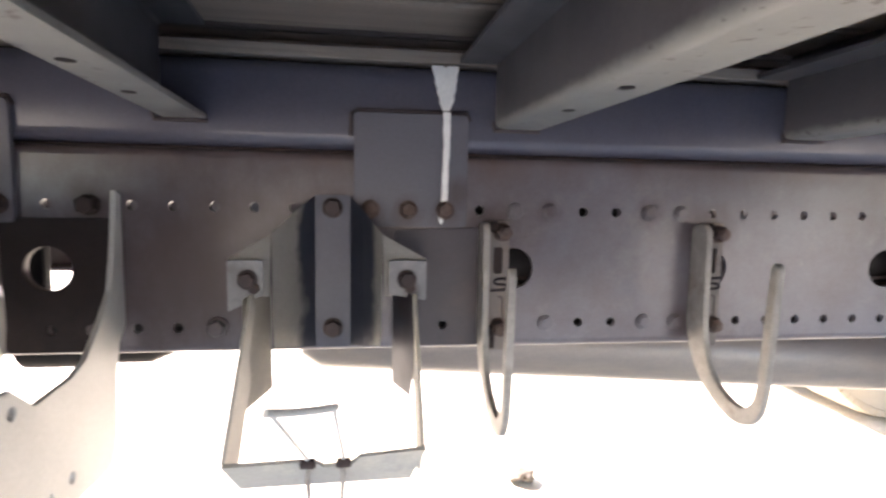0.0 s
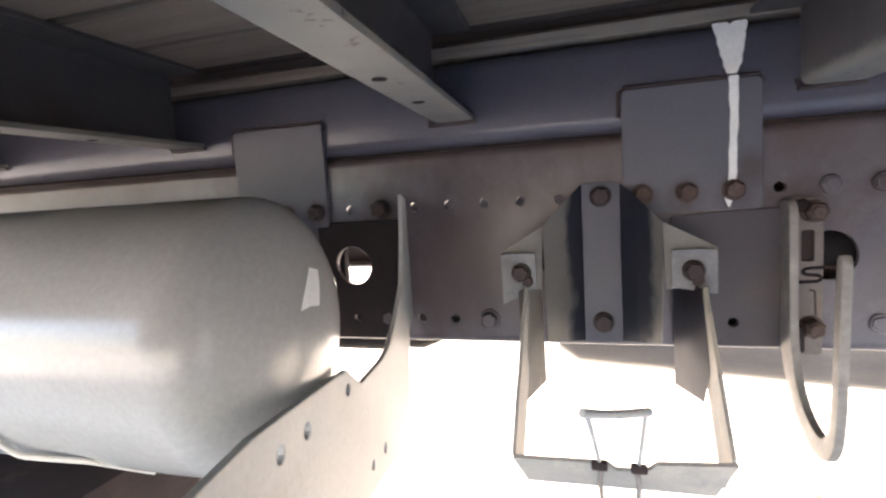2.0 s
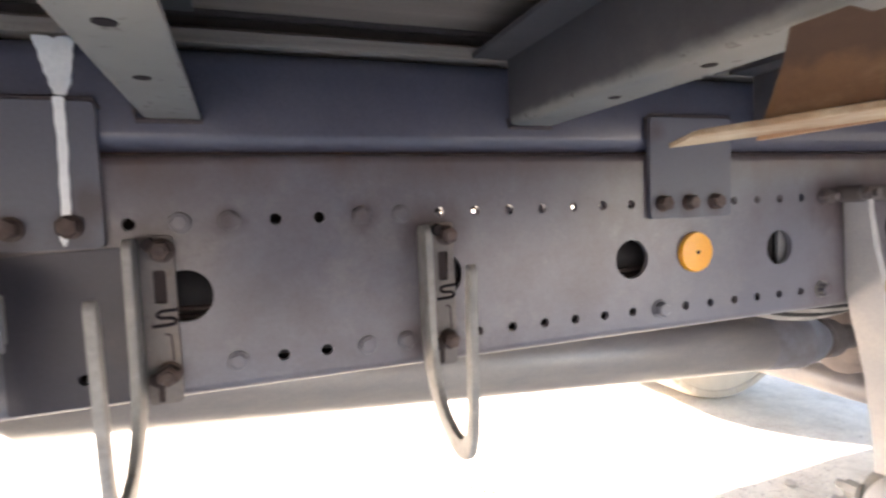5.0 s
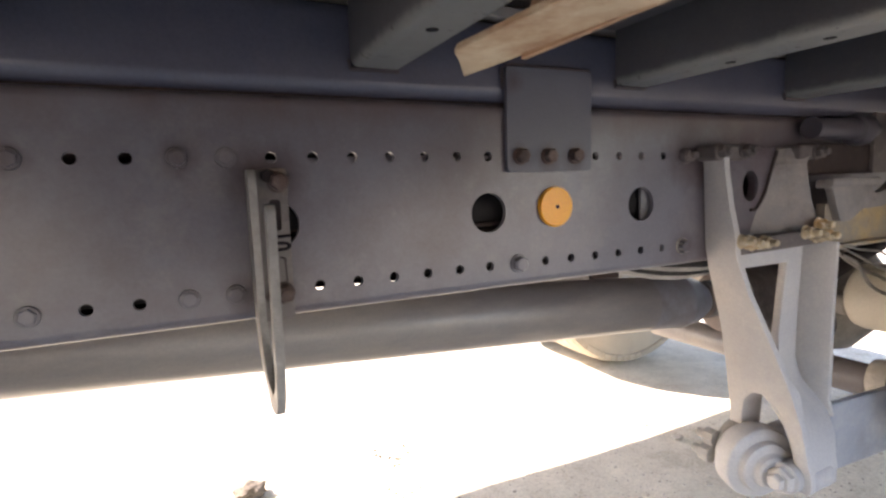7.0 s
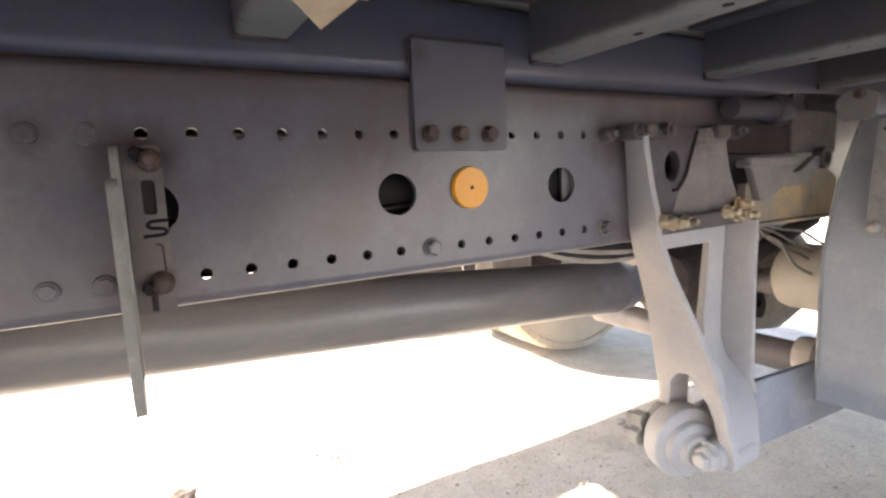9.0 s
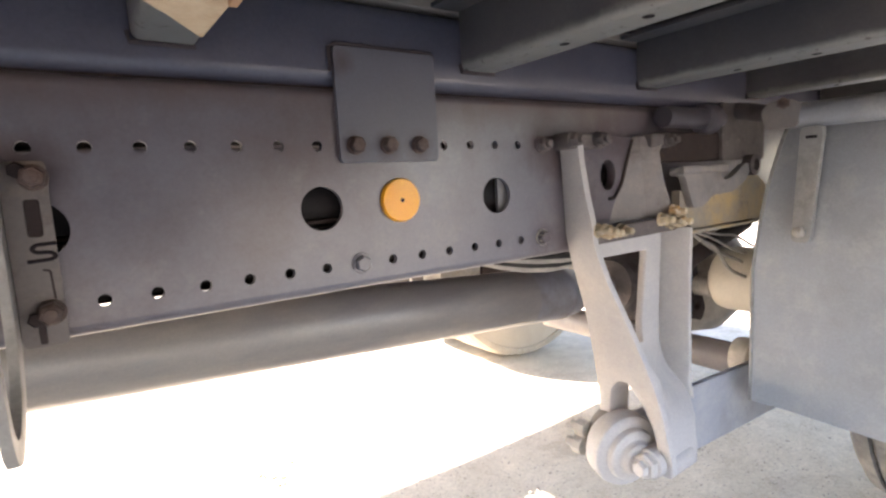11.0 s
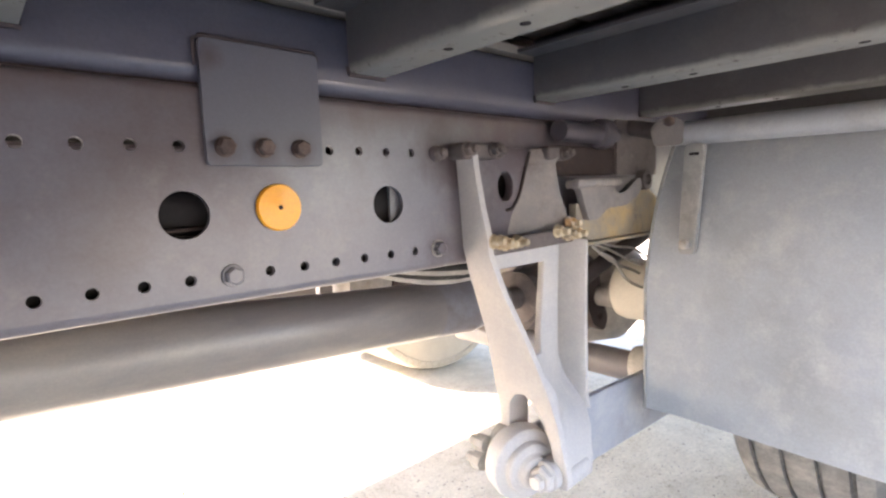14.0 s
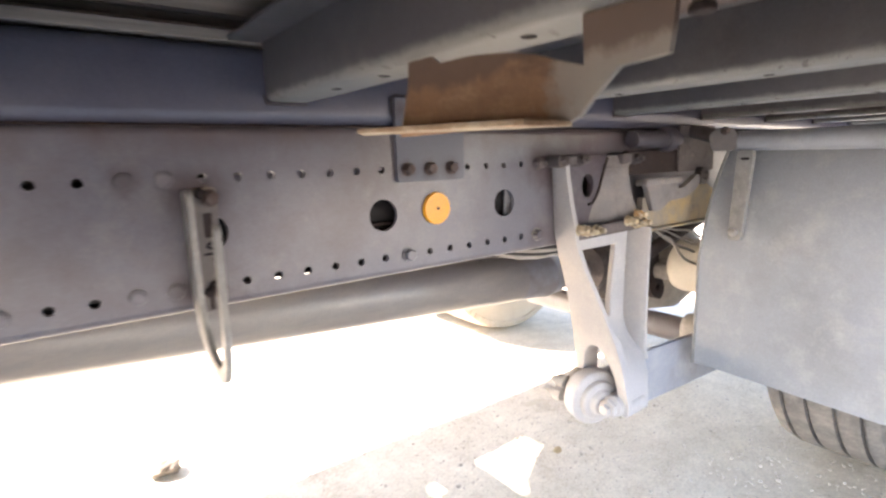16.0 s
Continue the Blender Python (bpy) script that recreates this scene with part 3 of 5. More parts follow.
# mounting plates bolted to the rail and welded to the subframe
def mounting_plate(x0, x1):
    p = thing("mounting_plate", "blue-grey square steel plate bolted to rail, welded to subframe", "plate", group="body mounting plates")
    c = (x0 + x1) / 2
    bm = bmesh.new()
    sheet(bm, "xz", rounded([(x0, 0.902), (x1, 0.902), (x1, 1.052), (x0, 1.052)], 0.008), -0.0085, -0.0005, bevel=0.0012)
    pl = part("plate", bm, "plate", p)
    for dx in (-0.05, 0, 0.05):
        bolt(pl, round(c / PITCH - 0.15) * PITCH + dx, -0.0085, ROW_T, "platebolt", "bolt", af=0.019, head=0.011, washer=0.0125)
    bm = bmesh.new()
    tube(bm, [(x0 - 0.004, -0.004, 1.02), (x0 - 0.004, -0.004, 1.05), (x0 + 0.004, -0.004, 1.055), (x1 - 0.002, -0.004, 1.055), (x1 + 0.003, -0.004, 1.045)], 0.0024, 6)
    part("weld_bead", bm, "weld", pl)
    return p


mounting_plate(-0.172, -0.02)
mounting_plate(0.678, 0.834)
mounting_plate(-0.734, -0.582)

# ---- floor ----
deck = thing("truck_floor", "worn wooden plank truck floor seen from below", "truck floor")
DX0, DX1, DY0, DY1 = -5.0, 3.2, -0.86, 1.62
b = bmesh.new()
sheet(b, "xy", [(DX0, DY0), (DX1, DY0), (DX1, DY1), (DX0, DY1)], 1.186, 1.2, [[(-0.27, 1.16), (0.42, 1.16), (0.42, 1.53), (-0.27, 1.53)]])
part("backing_sheet", b, "rust_dark", deck, "dark sheet above the planks")
W, GAP = 0.112, 0.014
SUN_HOLE = {     # broken plank outlines round an unseen hole, added to cast the sunlit ground patch
    16: [[(DX0, 1.156), (DX1, 1.156), (DX1, 1.268), (0.105, 1.268), (0.065, 1.2), (0.02, 1.268), (DX0, 1.268)]],
    17: [[(DX0, 1.282), (0.012, 1.282), (-0.09, 1.394), (DX0, 1.394)], [(0.107, 1.282), (DX1, 1.282), (DX1, 1.394), (0.297, 1.394)]],
    18: [[(DX0, 1.408), (-0.15, 1.408), (-0.14, 1.468), (0.274, 1.497), (0.307, 1.456), (0.299, 1.408), (DX1, 1.408), (DX1, 1.52), (DX0, 1.52)]],
}
k = 0
protos = {}
while DY0 + k * (W + GAP) + W < DY1 + 0.03:
    y = DY0 + k * (W + GAP)
    if k in SUN_HOLE:
        for o in SUN_HOLE[k]:
            part("plank", sheet(bmesh.new(), "xy", o, 1.158, 1.186), "wood", deck)
    else:      # unseen planks above the drive line, made dark to cut light on the shaft
        wood = "bearer" if 0.02 < y < 0.8 else "wood"
        if wood not in protos:
            protos[wood] = (part("plank", box(bmesh.new(), DX0, DX1, y, y + W, 1.158, 1.186, 0.003, 1), wood, deck), y)
        else:
            share(protos[wood][0], Matrix.Translation((0, y - protos[wood][1], 0)))
    k += 1
# near-side pieces are unseen skirts, each hung low enough to block light
for yy, x0, x1, zb in ((DY0 - 0.03, DX0, -0.9, 1.06), (DY0 - 0.03, -0.9, 0.0, 0.88), (DY0 - 0.03, 0.0, 0.7, 0.66), (DY0 - 0.03, 0.7, 1.2, 0.85), (DY0 - 0.03, 1.2, DX1, 1.03), (DY1, DX0, DX1, 1.07)):
    b = bmesh.new()
    box(b, x0, x1, yy, yy + 0.03, zb, 1.26, 0.004, 1)
    part("side_rave", b, "beam", deck, "grey steel edge rail of the floor, with unseen skirts added to block light")
part("end_rave", box(bmesh.new(), DX1 + 0.001, DX1 + 0.03, DY0, DY1, 0.95, 1.26, 0.004, 1), "beam", deck, "plain panel closing the rear end")
for yy in (0.0, 0.78):
    b = bmesh.new()
    sheet(b, "yz", [(yy + 0.001, 1.1205), (yy + 0.06, 1.1205), (yy + 0.06, 1.142), (yy + 0.014, 1.142), (yy + 0.001, 1.135)], DX0, DX1, bevel=0.0008)
    part("bearer", b, "paleplank", deck, "thin pale wooden bearer on the subframe")
    b = bmesh.new()
    box(b, DX0, DX1, yy + 0.030, yy + 0.058, 1.1425, 1.1575, 0.001, 1)
    part("packing", b, "bearer", deck, "dark packing strip under the planks")

# plain unseen cargo body above the floor, added to shade the near ground
cargo = thing("cargo_body", "plain unseen cargo body added above the truck floor to shade the ground, one side open", "truck body")
for y0, y1 in ((DY0 - 0.03, DY0),):
    part("side_wall", box(bmesh.new(), DX0, DX1, y0, y1, 1.262, 2.7), "beam", cargo)
for x0, x1 in ((DX0, DX0 + 0.03), (DX1 - 0.03, DX1)):
    part("end_wall", box(bmesh.new(), x0, x1, DY0 + 0.002, DY1 - 0.002, 1.262, 2.7), "beam", cargo)
part("roof", box(bmesh.new(), DX0, DX1, DY0 - 0.03, DY1 + 0.03, 2.702, 2.73), "beam", cargo)

# ---- cross members ----
def cross_member(x, skew=0.0, taper=0.0):
    cm = thing("cross_member", "grey-painted steel channel cross member under the truck floor", "cross member", (x, 0, 0), "cross members")
    prof = channel(None, None, 0.121, 0.06, 0.006, 0.012)
    for nm, y0, y1 in (("outer_beam", -0.86, -0.001), ("inner_beam", 0.076, 0.764), ("far_beam", 0.841, 1.615)):
        bm = bmesh.new()
        t = bmesh.new()
        sheet(t, "xz", [(x + u, 1.036 + v) for u, v in prof], y0, y1)
        for v in t.verts:
            out = max(0, -v.co.y)
            v.co.x = x + (v.co.x - x) * (1 - taper * min(out, 0.45)) + skew * out
        join(bm, t)
        part(nm, bm, "xbeam", cm, smooth=35)
    bm = bmesh.new()
    box(bm, x - 0.05, x + 0.0, -0.86, -0.001, 1.1215, 1.1275)
    for v in bm.verts:
        v.co.x += skew * max(0, -v.co.y)
    part("floor_flange", bm, "xbeam", cm)
    for yy in (-0.18, -0.3, -0.52):
        b2 = bmesh.new()
        lathe(b2, [(0.0065, 0), (0.0065, 0.0006)], "z", (x + 0.03 * (1 + taper * max(yy, -0.45)) - skew * yy, yy, 1.0352), 14)
        part("drain_hole", b2, "mark", cm, "dark punched hole")
    b2 = bmesh.new()
    tube(b2, [(x - 0.003, -0.003, 1.045), (x - 0.002, -0.004, 1.034), (x + 0.062, -0.004, 1.034)], 0.0028, 6)
    part("weld_bead", b2, "weld", cm)
    return cm


for k in range(-6, 8):
    cross_member(0.0185 + 0.4355 * k, {-1: 0.095, -2: 0.095, 0: 0.03}.get(k, 0.0), 0.55 if k < 0 else 0.0)

# white overspray streak running down the subframe and plate
paint = thing("paint_streak", "white dripped paint streak down the blue-grey subframe", "paint mark")
bm = bmesh.new()
o = [(-0.071, 1.1165), (-0.0545, 1.1165), (-0.052, 1.113), (-0.049, 1.1165), (-0.034, 1.1165), (-0.0345, 1.108), (-0.0365, 1.104), (-0.0355, 1.098), (-0.0375, 1.092), (-0.0372, 1.086), (-0.0395, 1.079), (-0.039, 1.071), (-0.0425, 1.0655), (-0.0445, 1.058), (-0.0555, 1.058), (-0.0565, 1.064), (-0.0595, 1.068), (-0.059, 1.075), (-0.063, 1.081), (-0.0625, 1.087), (-0.066, 1.094), (-0.0652, 1.1), (-0.068, 1.106)]
sheet(bm, "xz", rounded(o, 0.002, 2), -0.0022, -0.0004)
part("upper_smear", bm, "white", paint)
bm = bmesh.new()
o = [(-0.0555, 1.0555), (-0.0445, 1.0555), (-0.0452, 1.042), (-0.0445, 1.03), (-0.0455, 1.018), (-0.0447, 1.0), (-0.0468, 0.985), (-0.0462, 0.97), (-0.0470, 0.957), (-0.0465, 0.945), (-0.0485, 0.93), (-0.0475, 0.922), (-0.0515, 0.913), (-0.055, 0.904), (-0.0575, 0.909), (-0.060, 0.918), (-0.0572, 0.927), (-0.0555, 0.94), (-0.0548, 0.955), (-0.0553, 0.97), (-0.0538, 0.985), (-0.0542, 1.0), (-0.0532, 1.015), (-0.0550, 1.03), (-0.0540, 1.043)]
sheet(bm, "xz", rounded(o, 0.003, 2), -0.0105, -0.0088)
part("lower_drip", bm, "white", paint)

# ---- reflector ----
refl = thing("side_reflector", "round amber plastic reflector on the grey chassis rail", "reflector")
bm = bmesh.new()
lathe(bm, [(0.031, 0), (0.031, 0.005), (0.0295, 0.0075), (0.006, 0.0085), (0.0, 0.0085)], "y", (0.767, -0.0003, 0.848), 40)
lens = part("lens", bm, "amber", refl, smooth=30)
bm = bmesh.new()
lathe(bm, [(0.003, 0), (0.003, 0.001), (0, 0.001)], "y", (0.767, -0.0086, 0.848), 12)
part("centre_screw", bm, "mark", lens)

# ---- hook brackets ----
def hook_bracket(x, label, tip=0.862, off=0.0):
    hk = thing("hook_bracket", label, "hook", group="J hooks on the rail")
    bm = bmesh.new()
    slot = rounded([(x + 0.012, 0.838), (x + 0.025, 0.838), (x + 0.025, 0.875), (x + 0.012, 0.875)], 0.004)
    sheet(bm, "xz", rounded([(x - off, 0.728), (x + 0.034, 0.728), (x + 0.034, 0.912), (x - off, 0.912)], 0.006), -0.0062, -0.0005, holes=[slot], bevel=0.0012)
    base = part("base_plate", bm, "hookbase", hk)
    bm = bmesh.new()
    sheet(bm, "xz", [(x + 0.008, 0.834), (x + 0.029, 0.834), (x + 0.029, 0.879), (x + 0.008, 0.879)], -0.0022, -0.0006)
    part("slot_bottom", bm, "rust_dark", base, "dark brown bottom of the slot")
    bolt(base, x + 0.023, -0.0062, 0.896, "hookbolt", "bolt", af=0.02, head=0.015, washer=0.013, stud=0.004)
    bolt(base, x + 0.011, -0.0062, 0.903, "hooknut", "rust_dark", af=0.014, head=0.008, washer=0)
    bolt(base, x + 0.022, -0.0062, 0.762, "hookbolt", "bolt")
    bolt(base, x + 0.010, -0.0062, 0.757, "hooknut", "rust_dark")
    # flat bar bent to a J in a plane across the rail
    bm = bmesh.new()
    inner_side = [(-0.040, 0.79), (-0.044, 0.75), (-0.058, 0.715), (-0.080, 0.694), (-0.107, 0.683), (-0.131, 0.682), (-0.146, 0.695), (-0.152, 0.722), (-0.159, tip)]
    outer_side = [(-0.171, tip), (-0.166, 0.722), (-0.161, 0.688), (-0.146, 0.666), (-0.117, 0.658), (-0.085, 0.665), (-0.052, 0.682), (-0.025, 0.707), (-0.010, 0.735)]
    line = [(-0.0005, 0.910), (-0.030, 0.910), (-0.037, 0.900)] + inner_side + [(-0.165, tip + 0.007)] + outer_side + [(-0.0005, 0.76)]
    line = rounded(line, 0.012, 3)
    sheet(bm, "yz", line, x - off - 0.009, x - off - 0.0005, bevel=0.0022)
    part("hook_bar", bm, "galv", hk, smooth=30)
    # stamped mark and the pressed outline under it
    bm = bmesh.new()
    s = [(x + 0.034, 0.831), (x + 0.017, 0.830), (x + 0.013, 0.826), (x + 0.017, 0.8225), (x + 0.029, 0.822), (x + 0.033, 0.8185), (x + 0.029, 0.815), (x + 0.009, 0.814)]
    tube(bm, [(p.x, -0.0062, p.y) for p in bend([(a, b, 0) for a, b in s], 0.003, 3)], 0.0021, 6)
    part("stamped_mark", bm, "mark", base)
    bm = bmesh.new()
    tube(bm, [(p.x, -0.0060, p.y) for p in bend([(x + 0.020, 0.805, 0), (x + 0.026, 0.804, 0), (x + 0.027, 0.775, 0)], 0.004, 3)], 0.0011, 6)
    part("pressed_outline", bm, "rust_dark", base)
    bm = bmesh.new()
    box(bm, x + 0.010, x + 0.016, -0.0085, -0.006, 0.731, 0.750, 0.001, 1)
    part("locking_tab", bm, "rust_dark", base)
    return hk


hook_bracket(0.008, "galvanised J-shaped flat hook bolted beside a round hole")
hook_bracket(0.332, "galvanised J-shaped flat hook with dusty bolts on the rail", 0.868, 0.004)

# ---- clamp carrier ----
carrier = thing("clamp_carrier", "grey hat-shaped bracket with a U-shaped bar frame bolted to the rail", "bracket")
bm = bmesh.new()
sheet(bm, "xz", rounded([(-0.118, 0.7365), (0.001, 0.7365), (0.001, 0.902), (-0.118, 0.897)], 0.004), -0.0045, -0.0005, holes=[circle(-0.05, 0.765, 0.006, 12)], bevel=0.001)
part("backing_plate", bm, "darkplate", carrier, "dark stained flat plate behind the bracket")
bm = bmesh.new()
sheet(bm, "xz", rounded([(-0.2225, 0.738), (-0.1765, 0.738), (-0.1765, 0.943), (-0.2225, 0.943)], 0.004), -0.0062, -0.0005, bevel=0.0012)
bp = part("centre_strip", bm, "strip", carrier)
bolt(bp, -0.1995, -0.0062, 0.926, "carrierbolt", "bolt_dark", af=0.021, head=0.009, washer=0.0135)
bolt(bp, -0.1995, -0.0062, 0.764, "carrierbolt", "bolt_dark")


def wing(s, cx):
    """Side wing slanting out from the rail to the ear; s is -1 or 1 along x."""
    bm = bmesh.new()
    e1 = 0.113 if s < 0 else 0.118
    top = [(cx + s * 0.0225, -0.004, 0.942), (cx + s * 0.040, -0.036, 0.925), (cx + s * 0.0645, -0.083, 0.897)]
    low = [(cx + s * 0.0225, -0.004, 0.739), (cx + s * 0.042, -0.036, 0.747), (cx + s * 0.063, -0.083, 0.760)]
    a, b = [bm.verts.new(p) for p in top], [bm.verts.new(p) for p in low]
    for k in range(2):
        bm.faces.new((a[k], a[k + 1], b[k + 1], b[k]))
    ear = [bm.verts.new((cx + s * e1, -0.0845, 0.868)), bm.verts.new((cx + s * e1, -0.0845, 0.826)), bm.verts.new((cx + s * 0.068, -0.0835, 0.822))]
    bm.faces.new((a[2], ear[0], ear[1], ear[2]))
    bmesh.ops.solidify(bm, geom=bm.faces[:], thickness=0.0035)
    return bm


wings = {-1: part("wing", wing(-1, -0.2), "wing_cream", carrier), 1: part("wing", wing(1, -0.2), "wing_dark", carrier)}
for sx, x0, x1, low0, low1 in ((-1, -0.313, -0.2725, 0.806, 0.826), (1, -0.1275, -0.0825, 0.818, 0.826)):
    bm = bmesh.new()
    sheet(bm, "xz", rounded([(x0, low0 if sx < 0 else low1), (x1, low1 if sx < 0 else low0), (x1, 0.8665), (x0, 0.8665)], 0.003), -0.0915, -0.0882, bevel=0.0008)
    part("leg_ear", bm, "earpaint", carrier, "pale lap of the leg over the wing")
for sx, xi in ((-1, -0.270), (1, -0.112)):
    bolt(wings[sx], xi + (-0.020 if sx < 0 else 0.006), -0.0916, 0.844, "earbolt", "bolt_dark", af=0.017, head=0.009, washer=0.0115)
    bolt(wings[sx], xi + (-0.013 if sx < 0 else 0.010), -0.0916, 0.834, "earnut", "bolt_dark", af=0.012, head=0.006, washer=0)
    # inner web and front flange of the slanting leg
    bm = bmesh.new()
    if sx < 0:
        web = [(-0.271, -0.06, 0.835), (-0.269, -0.06, 0.703), (-0.2835, -0.135, 0.706), (-0.2835, -0.15, 0.745), (-0.292, -0.108, 0.824)]
    else:
        web = [(-0.121, -0.045, 0.835), (-0.121, -0.045, 0.70), (-0.104, -0.135, 0.715), (-0.101, -0.15, 0.75), (-0.0985, -0.108, 0.826)]
    vs = [bm.verts.new(p) for p in web]
    bm.faces.new((vs[0], vs[1], vs[2]))
    bm.faces.new((vs[0], vs[2], vs[3], vs[4]))
    bmesh.ops.solidify(bm, geom=bm.faces[:], thickness=0.0035)
    part("leg_web", bm, "clamp" if sx < 0 else "leg", carrier, smooth=20)
    xo = -0.283 if sx < 0 else -0.098
    bm = bmesh.new()
    sheet(bm, "yz", [(-0.113, 0.83), (-0.07, 0.791), (-0.194, 0.658), (-0.236, 0.697 if sx < 0 else 0.707)], xo - 0.002, xo + 0.002, bevel=0.0008)
    part("leg_strap", bm, "clamp", carrier)
# bottom bar, lying square to the legs
bm = bmesh.new()
bar = [(-0.2835, 0.0, 0.697), (-0.2, 0.0, 0.699), (-0.192, 0.25, 0.699), (-0.166, 0.25, 0.7005), (-0.158, 0.0, 0.7015), (-0.0955, 0.0, 0.706), (-0.1085, 1.0, 0.7), (-0.2735, 1.0, 0.698)]
vs = [bm.verts.new((x, -0.2365 + 0.024 * w, z - 0.0355 * w)) for x, w, z in bar]
bm.faces.new(vs)
bmesh.ops.triangulate(bm, faces=bm.faces[:])
bmesh.ops.solidify(bm, geom=bm.faces[:], thickness=0.004)
part("bottom_bar", bm, "clamp", carrier)
bail = thing("wire_bail", "thin pale wire bail pivoted on the carrier bar", "wire")
for x0, x1, y1, z1 in ((-0.206, -0.209, -0.398, 0.812), (-0.173, -0.174, -0.354, 0.796)):
    bm = bmesh.new()
    tube(bm, bend([(x0, -0.226, 0.688), (x0, -0.243, 0.702), (x1, y1, z1)], 0.008, 4), 0.0019, 8)
    part("upper_wire", bm, "wire", bail, smooth=60)
for x0, s in ((-0.206, 1), (-0.173, -1)):
    bm = bmesh.new()
    tube(bm, bend([(x0 + s * 0.005, -0.236, 0.694), (x0, -0.243, 0.688), (x0 + s * 0.003, -0.244, 0.64), (x0 + s * 0.004, -0.235, 0.60)], 0.006, 4), 0.0024, 8)
    part("lower_wire", bm, "galv", bail, smooth=60)
    bm = bmesh.new()
    lathe(bm, [(0.003, -0.007), (0.0045, -0.006), (0.0045, 0.006), (0.003, 0.007)], "x", (x0, -0.240, 0.695), 10)
    part("knot", bm, "rust_dark", bail, "dark rusty pivot")
bm = bmesh.new()
tube(bm, [(-0.2115, -0.400, 0.813), (-0.200, -0.388, 0.8075), (-0.186, -0.370, 0.801), (-0.172, -0.351, 0.795)], 0.003, 8)
part("grip_bar", bm, "wire", bail, smooth=60)

# ---- air tank ----
TY, TZ, TR = -0.352, 0.842, 0.108
DOME, DEEP = -0.463, 0.047
tank = thing("air_tank", "glossy light grey cylindrical air tank with domed end beside the rail", "air tank")
bm = bmesh.new()
prof = [(0.0, -1.72)] + [(TR * math.sin(radians(a)), -1.72 + 0.05 * (1 - math.cos(radians(a)))) for a in range(12, 91, 13)]
prof += [(TR, -1.60), (TR, -0.80), (TR, -0.56), (TR, -0.47)]
prof += [(TR * math.cos(radians(a)), DOME + DEEP * math.sin(radians(a))) for a in range(0, 90, 6)] + [(0.0, DOME + DEEP)]
lathe(bm, prof, "x", (0, TY, TZ), 72)
shell = part("shell", bm, "tank", tank, smooth=40)
bm = bmesh.new()
sheet(bm, "yz", [(-0.334, 0.891), (-0.320, 0.887), (-0.324, 0.875), (-0.331, 0.8595), (-0.345, 0.862), (-0.3585, 0.8615), (-0.353, 0.870), (-0.345, 0.8795)], 0.0, 0.0003)
bmesh.ops.subdivide_edges(bm, edges=bm.edges[:], cuts=2, use_grid_fill=True)
for v in bm.verts:
    r = math.hypot(v.co.y - TY, v.co.z - TZ) / TR
    v.co.x += DOME + 0.0006 + DEEP * math.sqrt(max(0.0, 1 - r * r))
part("data_plate", bm, "white", shell, "worn pale sticker", smooth=60)
for xs in (-0.95, -1.45):
    st = bmesh.new()
    lathe(st, [(TR + 0.001, -0.02), (TR + 0.004, -0.019), (TR + 0.004, 0.019), (TR + 0.001, 0.02)], "x", (xs, TY, TZ), 64)
    part("strap", st, "galv", tank, smooth=40)

def tank_bracket(x, label):
    br = thing("tank_bracket", label, "bracket", (x, 0, 0), "tank brackets")
    bm = bmesh.new()
    o = [(-0.0005, 0.938), (-0.079, 0.944), (-0.061, 0.903), (-0.068, 0.86), (-0.072, 0.834), (-0.10, 0.791), (-0.141, 0.768), (-0.179, 0.762), (-0.253, 0.765), (-0.289, 0.791), (-0.325, 0.796), (-0.454, 0.809), (-0.53, 0.807),
         (-0.53, 0.76), (-0.46, 0.70), (-0.34, 0.655), (-0.21, 0.64), (-0.159, 0.633), (-0.09, 0.618), (-0.065, 0.622), (-0.052, 0.645), (-0.045, 0.716), (-0.03, 0.755), (-0.0005, 0.77)]
    o[1:5] = [(-0.022, 0.944), (-0.030, 0.903), (-0.042, 0.86), (-0.056, 0.825)]
    hs = [circle(-0.29, 0.773, 0.0055, 12), circle(-0.38, 0.778, 0.006, 12), circle(-0.422, 0.782, 0.006, 12), circle(-0.189, 0.666, 0.006, 12), circle(-0.235, 0.671, 0.005, 12)]
    sheet(bm, "yz", o, x, x + 0.006, hs, bevel=0.0012)
    for v in bm.verts:
        v.co.x += -0.006 - 0.15 * v.co.y
    part("gusset", bm, "tankbr", br)
    bm = bmesh.new()
    sheet(bm, "xz", rounded([(x - 0.14, 0.7365), (x - 0.008, 0.7365), (x - 0.008, 0.908), (x - 0.14, 0.908)], 0.008), -0.0055, -0.0005,
          holes=[circle(x - 0.087, ROW_M, 0.0285, 28), circle(x - 0.087, ROW_B, 0.006, 12), circle(x - 0.037, ROW_B, 0.006, 12)], bevel=0.001)
    part("foot_plate", bm, "footplate", br, "dark oily foot plate on the rail")
    return br


br = tank_bracket(-0.463, "light grey curved steel tank bracket on the rail")
bolt(br, -0.5, -0.0005, ROW_T, "tankbolt", "rust_dark", af=0.022, head=0.012, washer=0.0135)
tank_bracket(-1.5, "light grey steel tank bracket at the far end of the tank")

# ---- rusty bracket under a cross member ----
rb = thing("rusty_bracket", "bare rusty steel bracket with bent flange under a cross member", "bracket")
bm = bmesh.new()
sheet(bm, "xy", [(0.421, -0.352), (0.425, -0.340), (0.440, -0.318), (0.458, -0.288), (0.468, -0.272), (0.468, -0.577), (0.420, -0.577)], 0.9635, 0.968, bevel=0.001)
for v in bm.verts:      # slightly sprung flange
    v.co.z += 0.0035 * math.sin((v.co.y + 0.577) * 9) + 0.006 * max(0.0, v.co.y + 0.45) / 0.15
part("bottom_flange", bm, "rust_pale", rb, "pale dusty flange")
bm = bmesh.new()
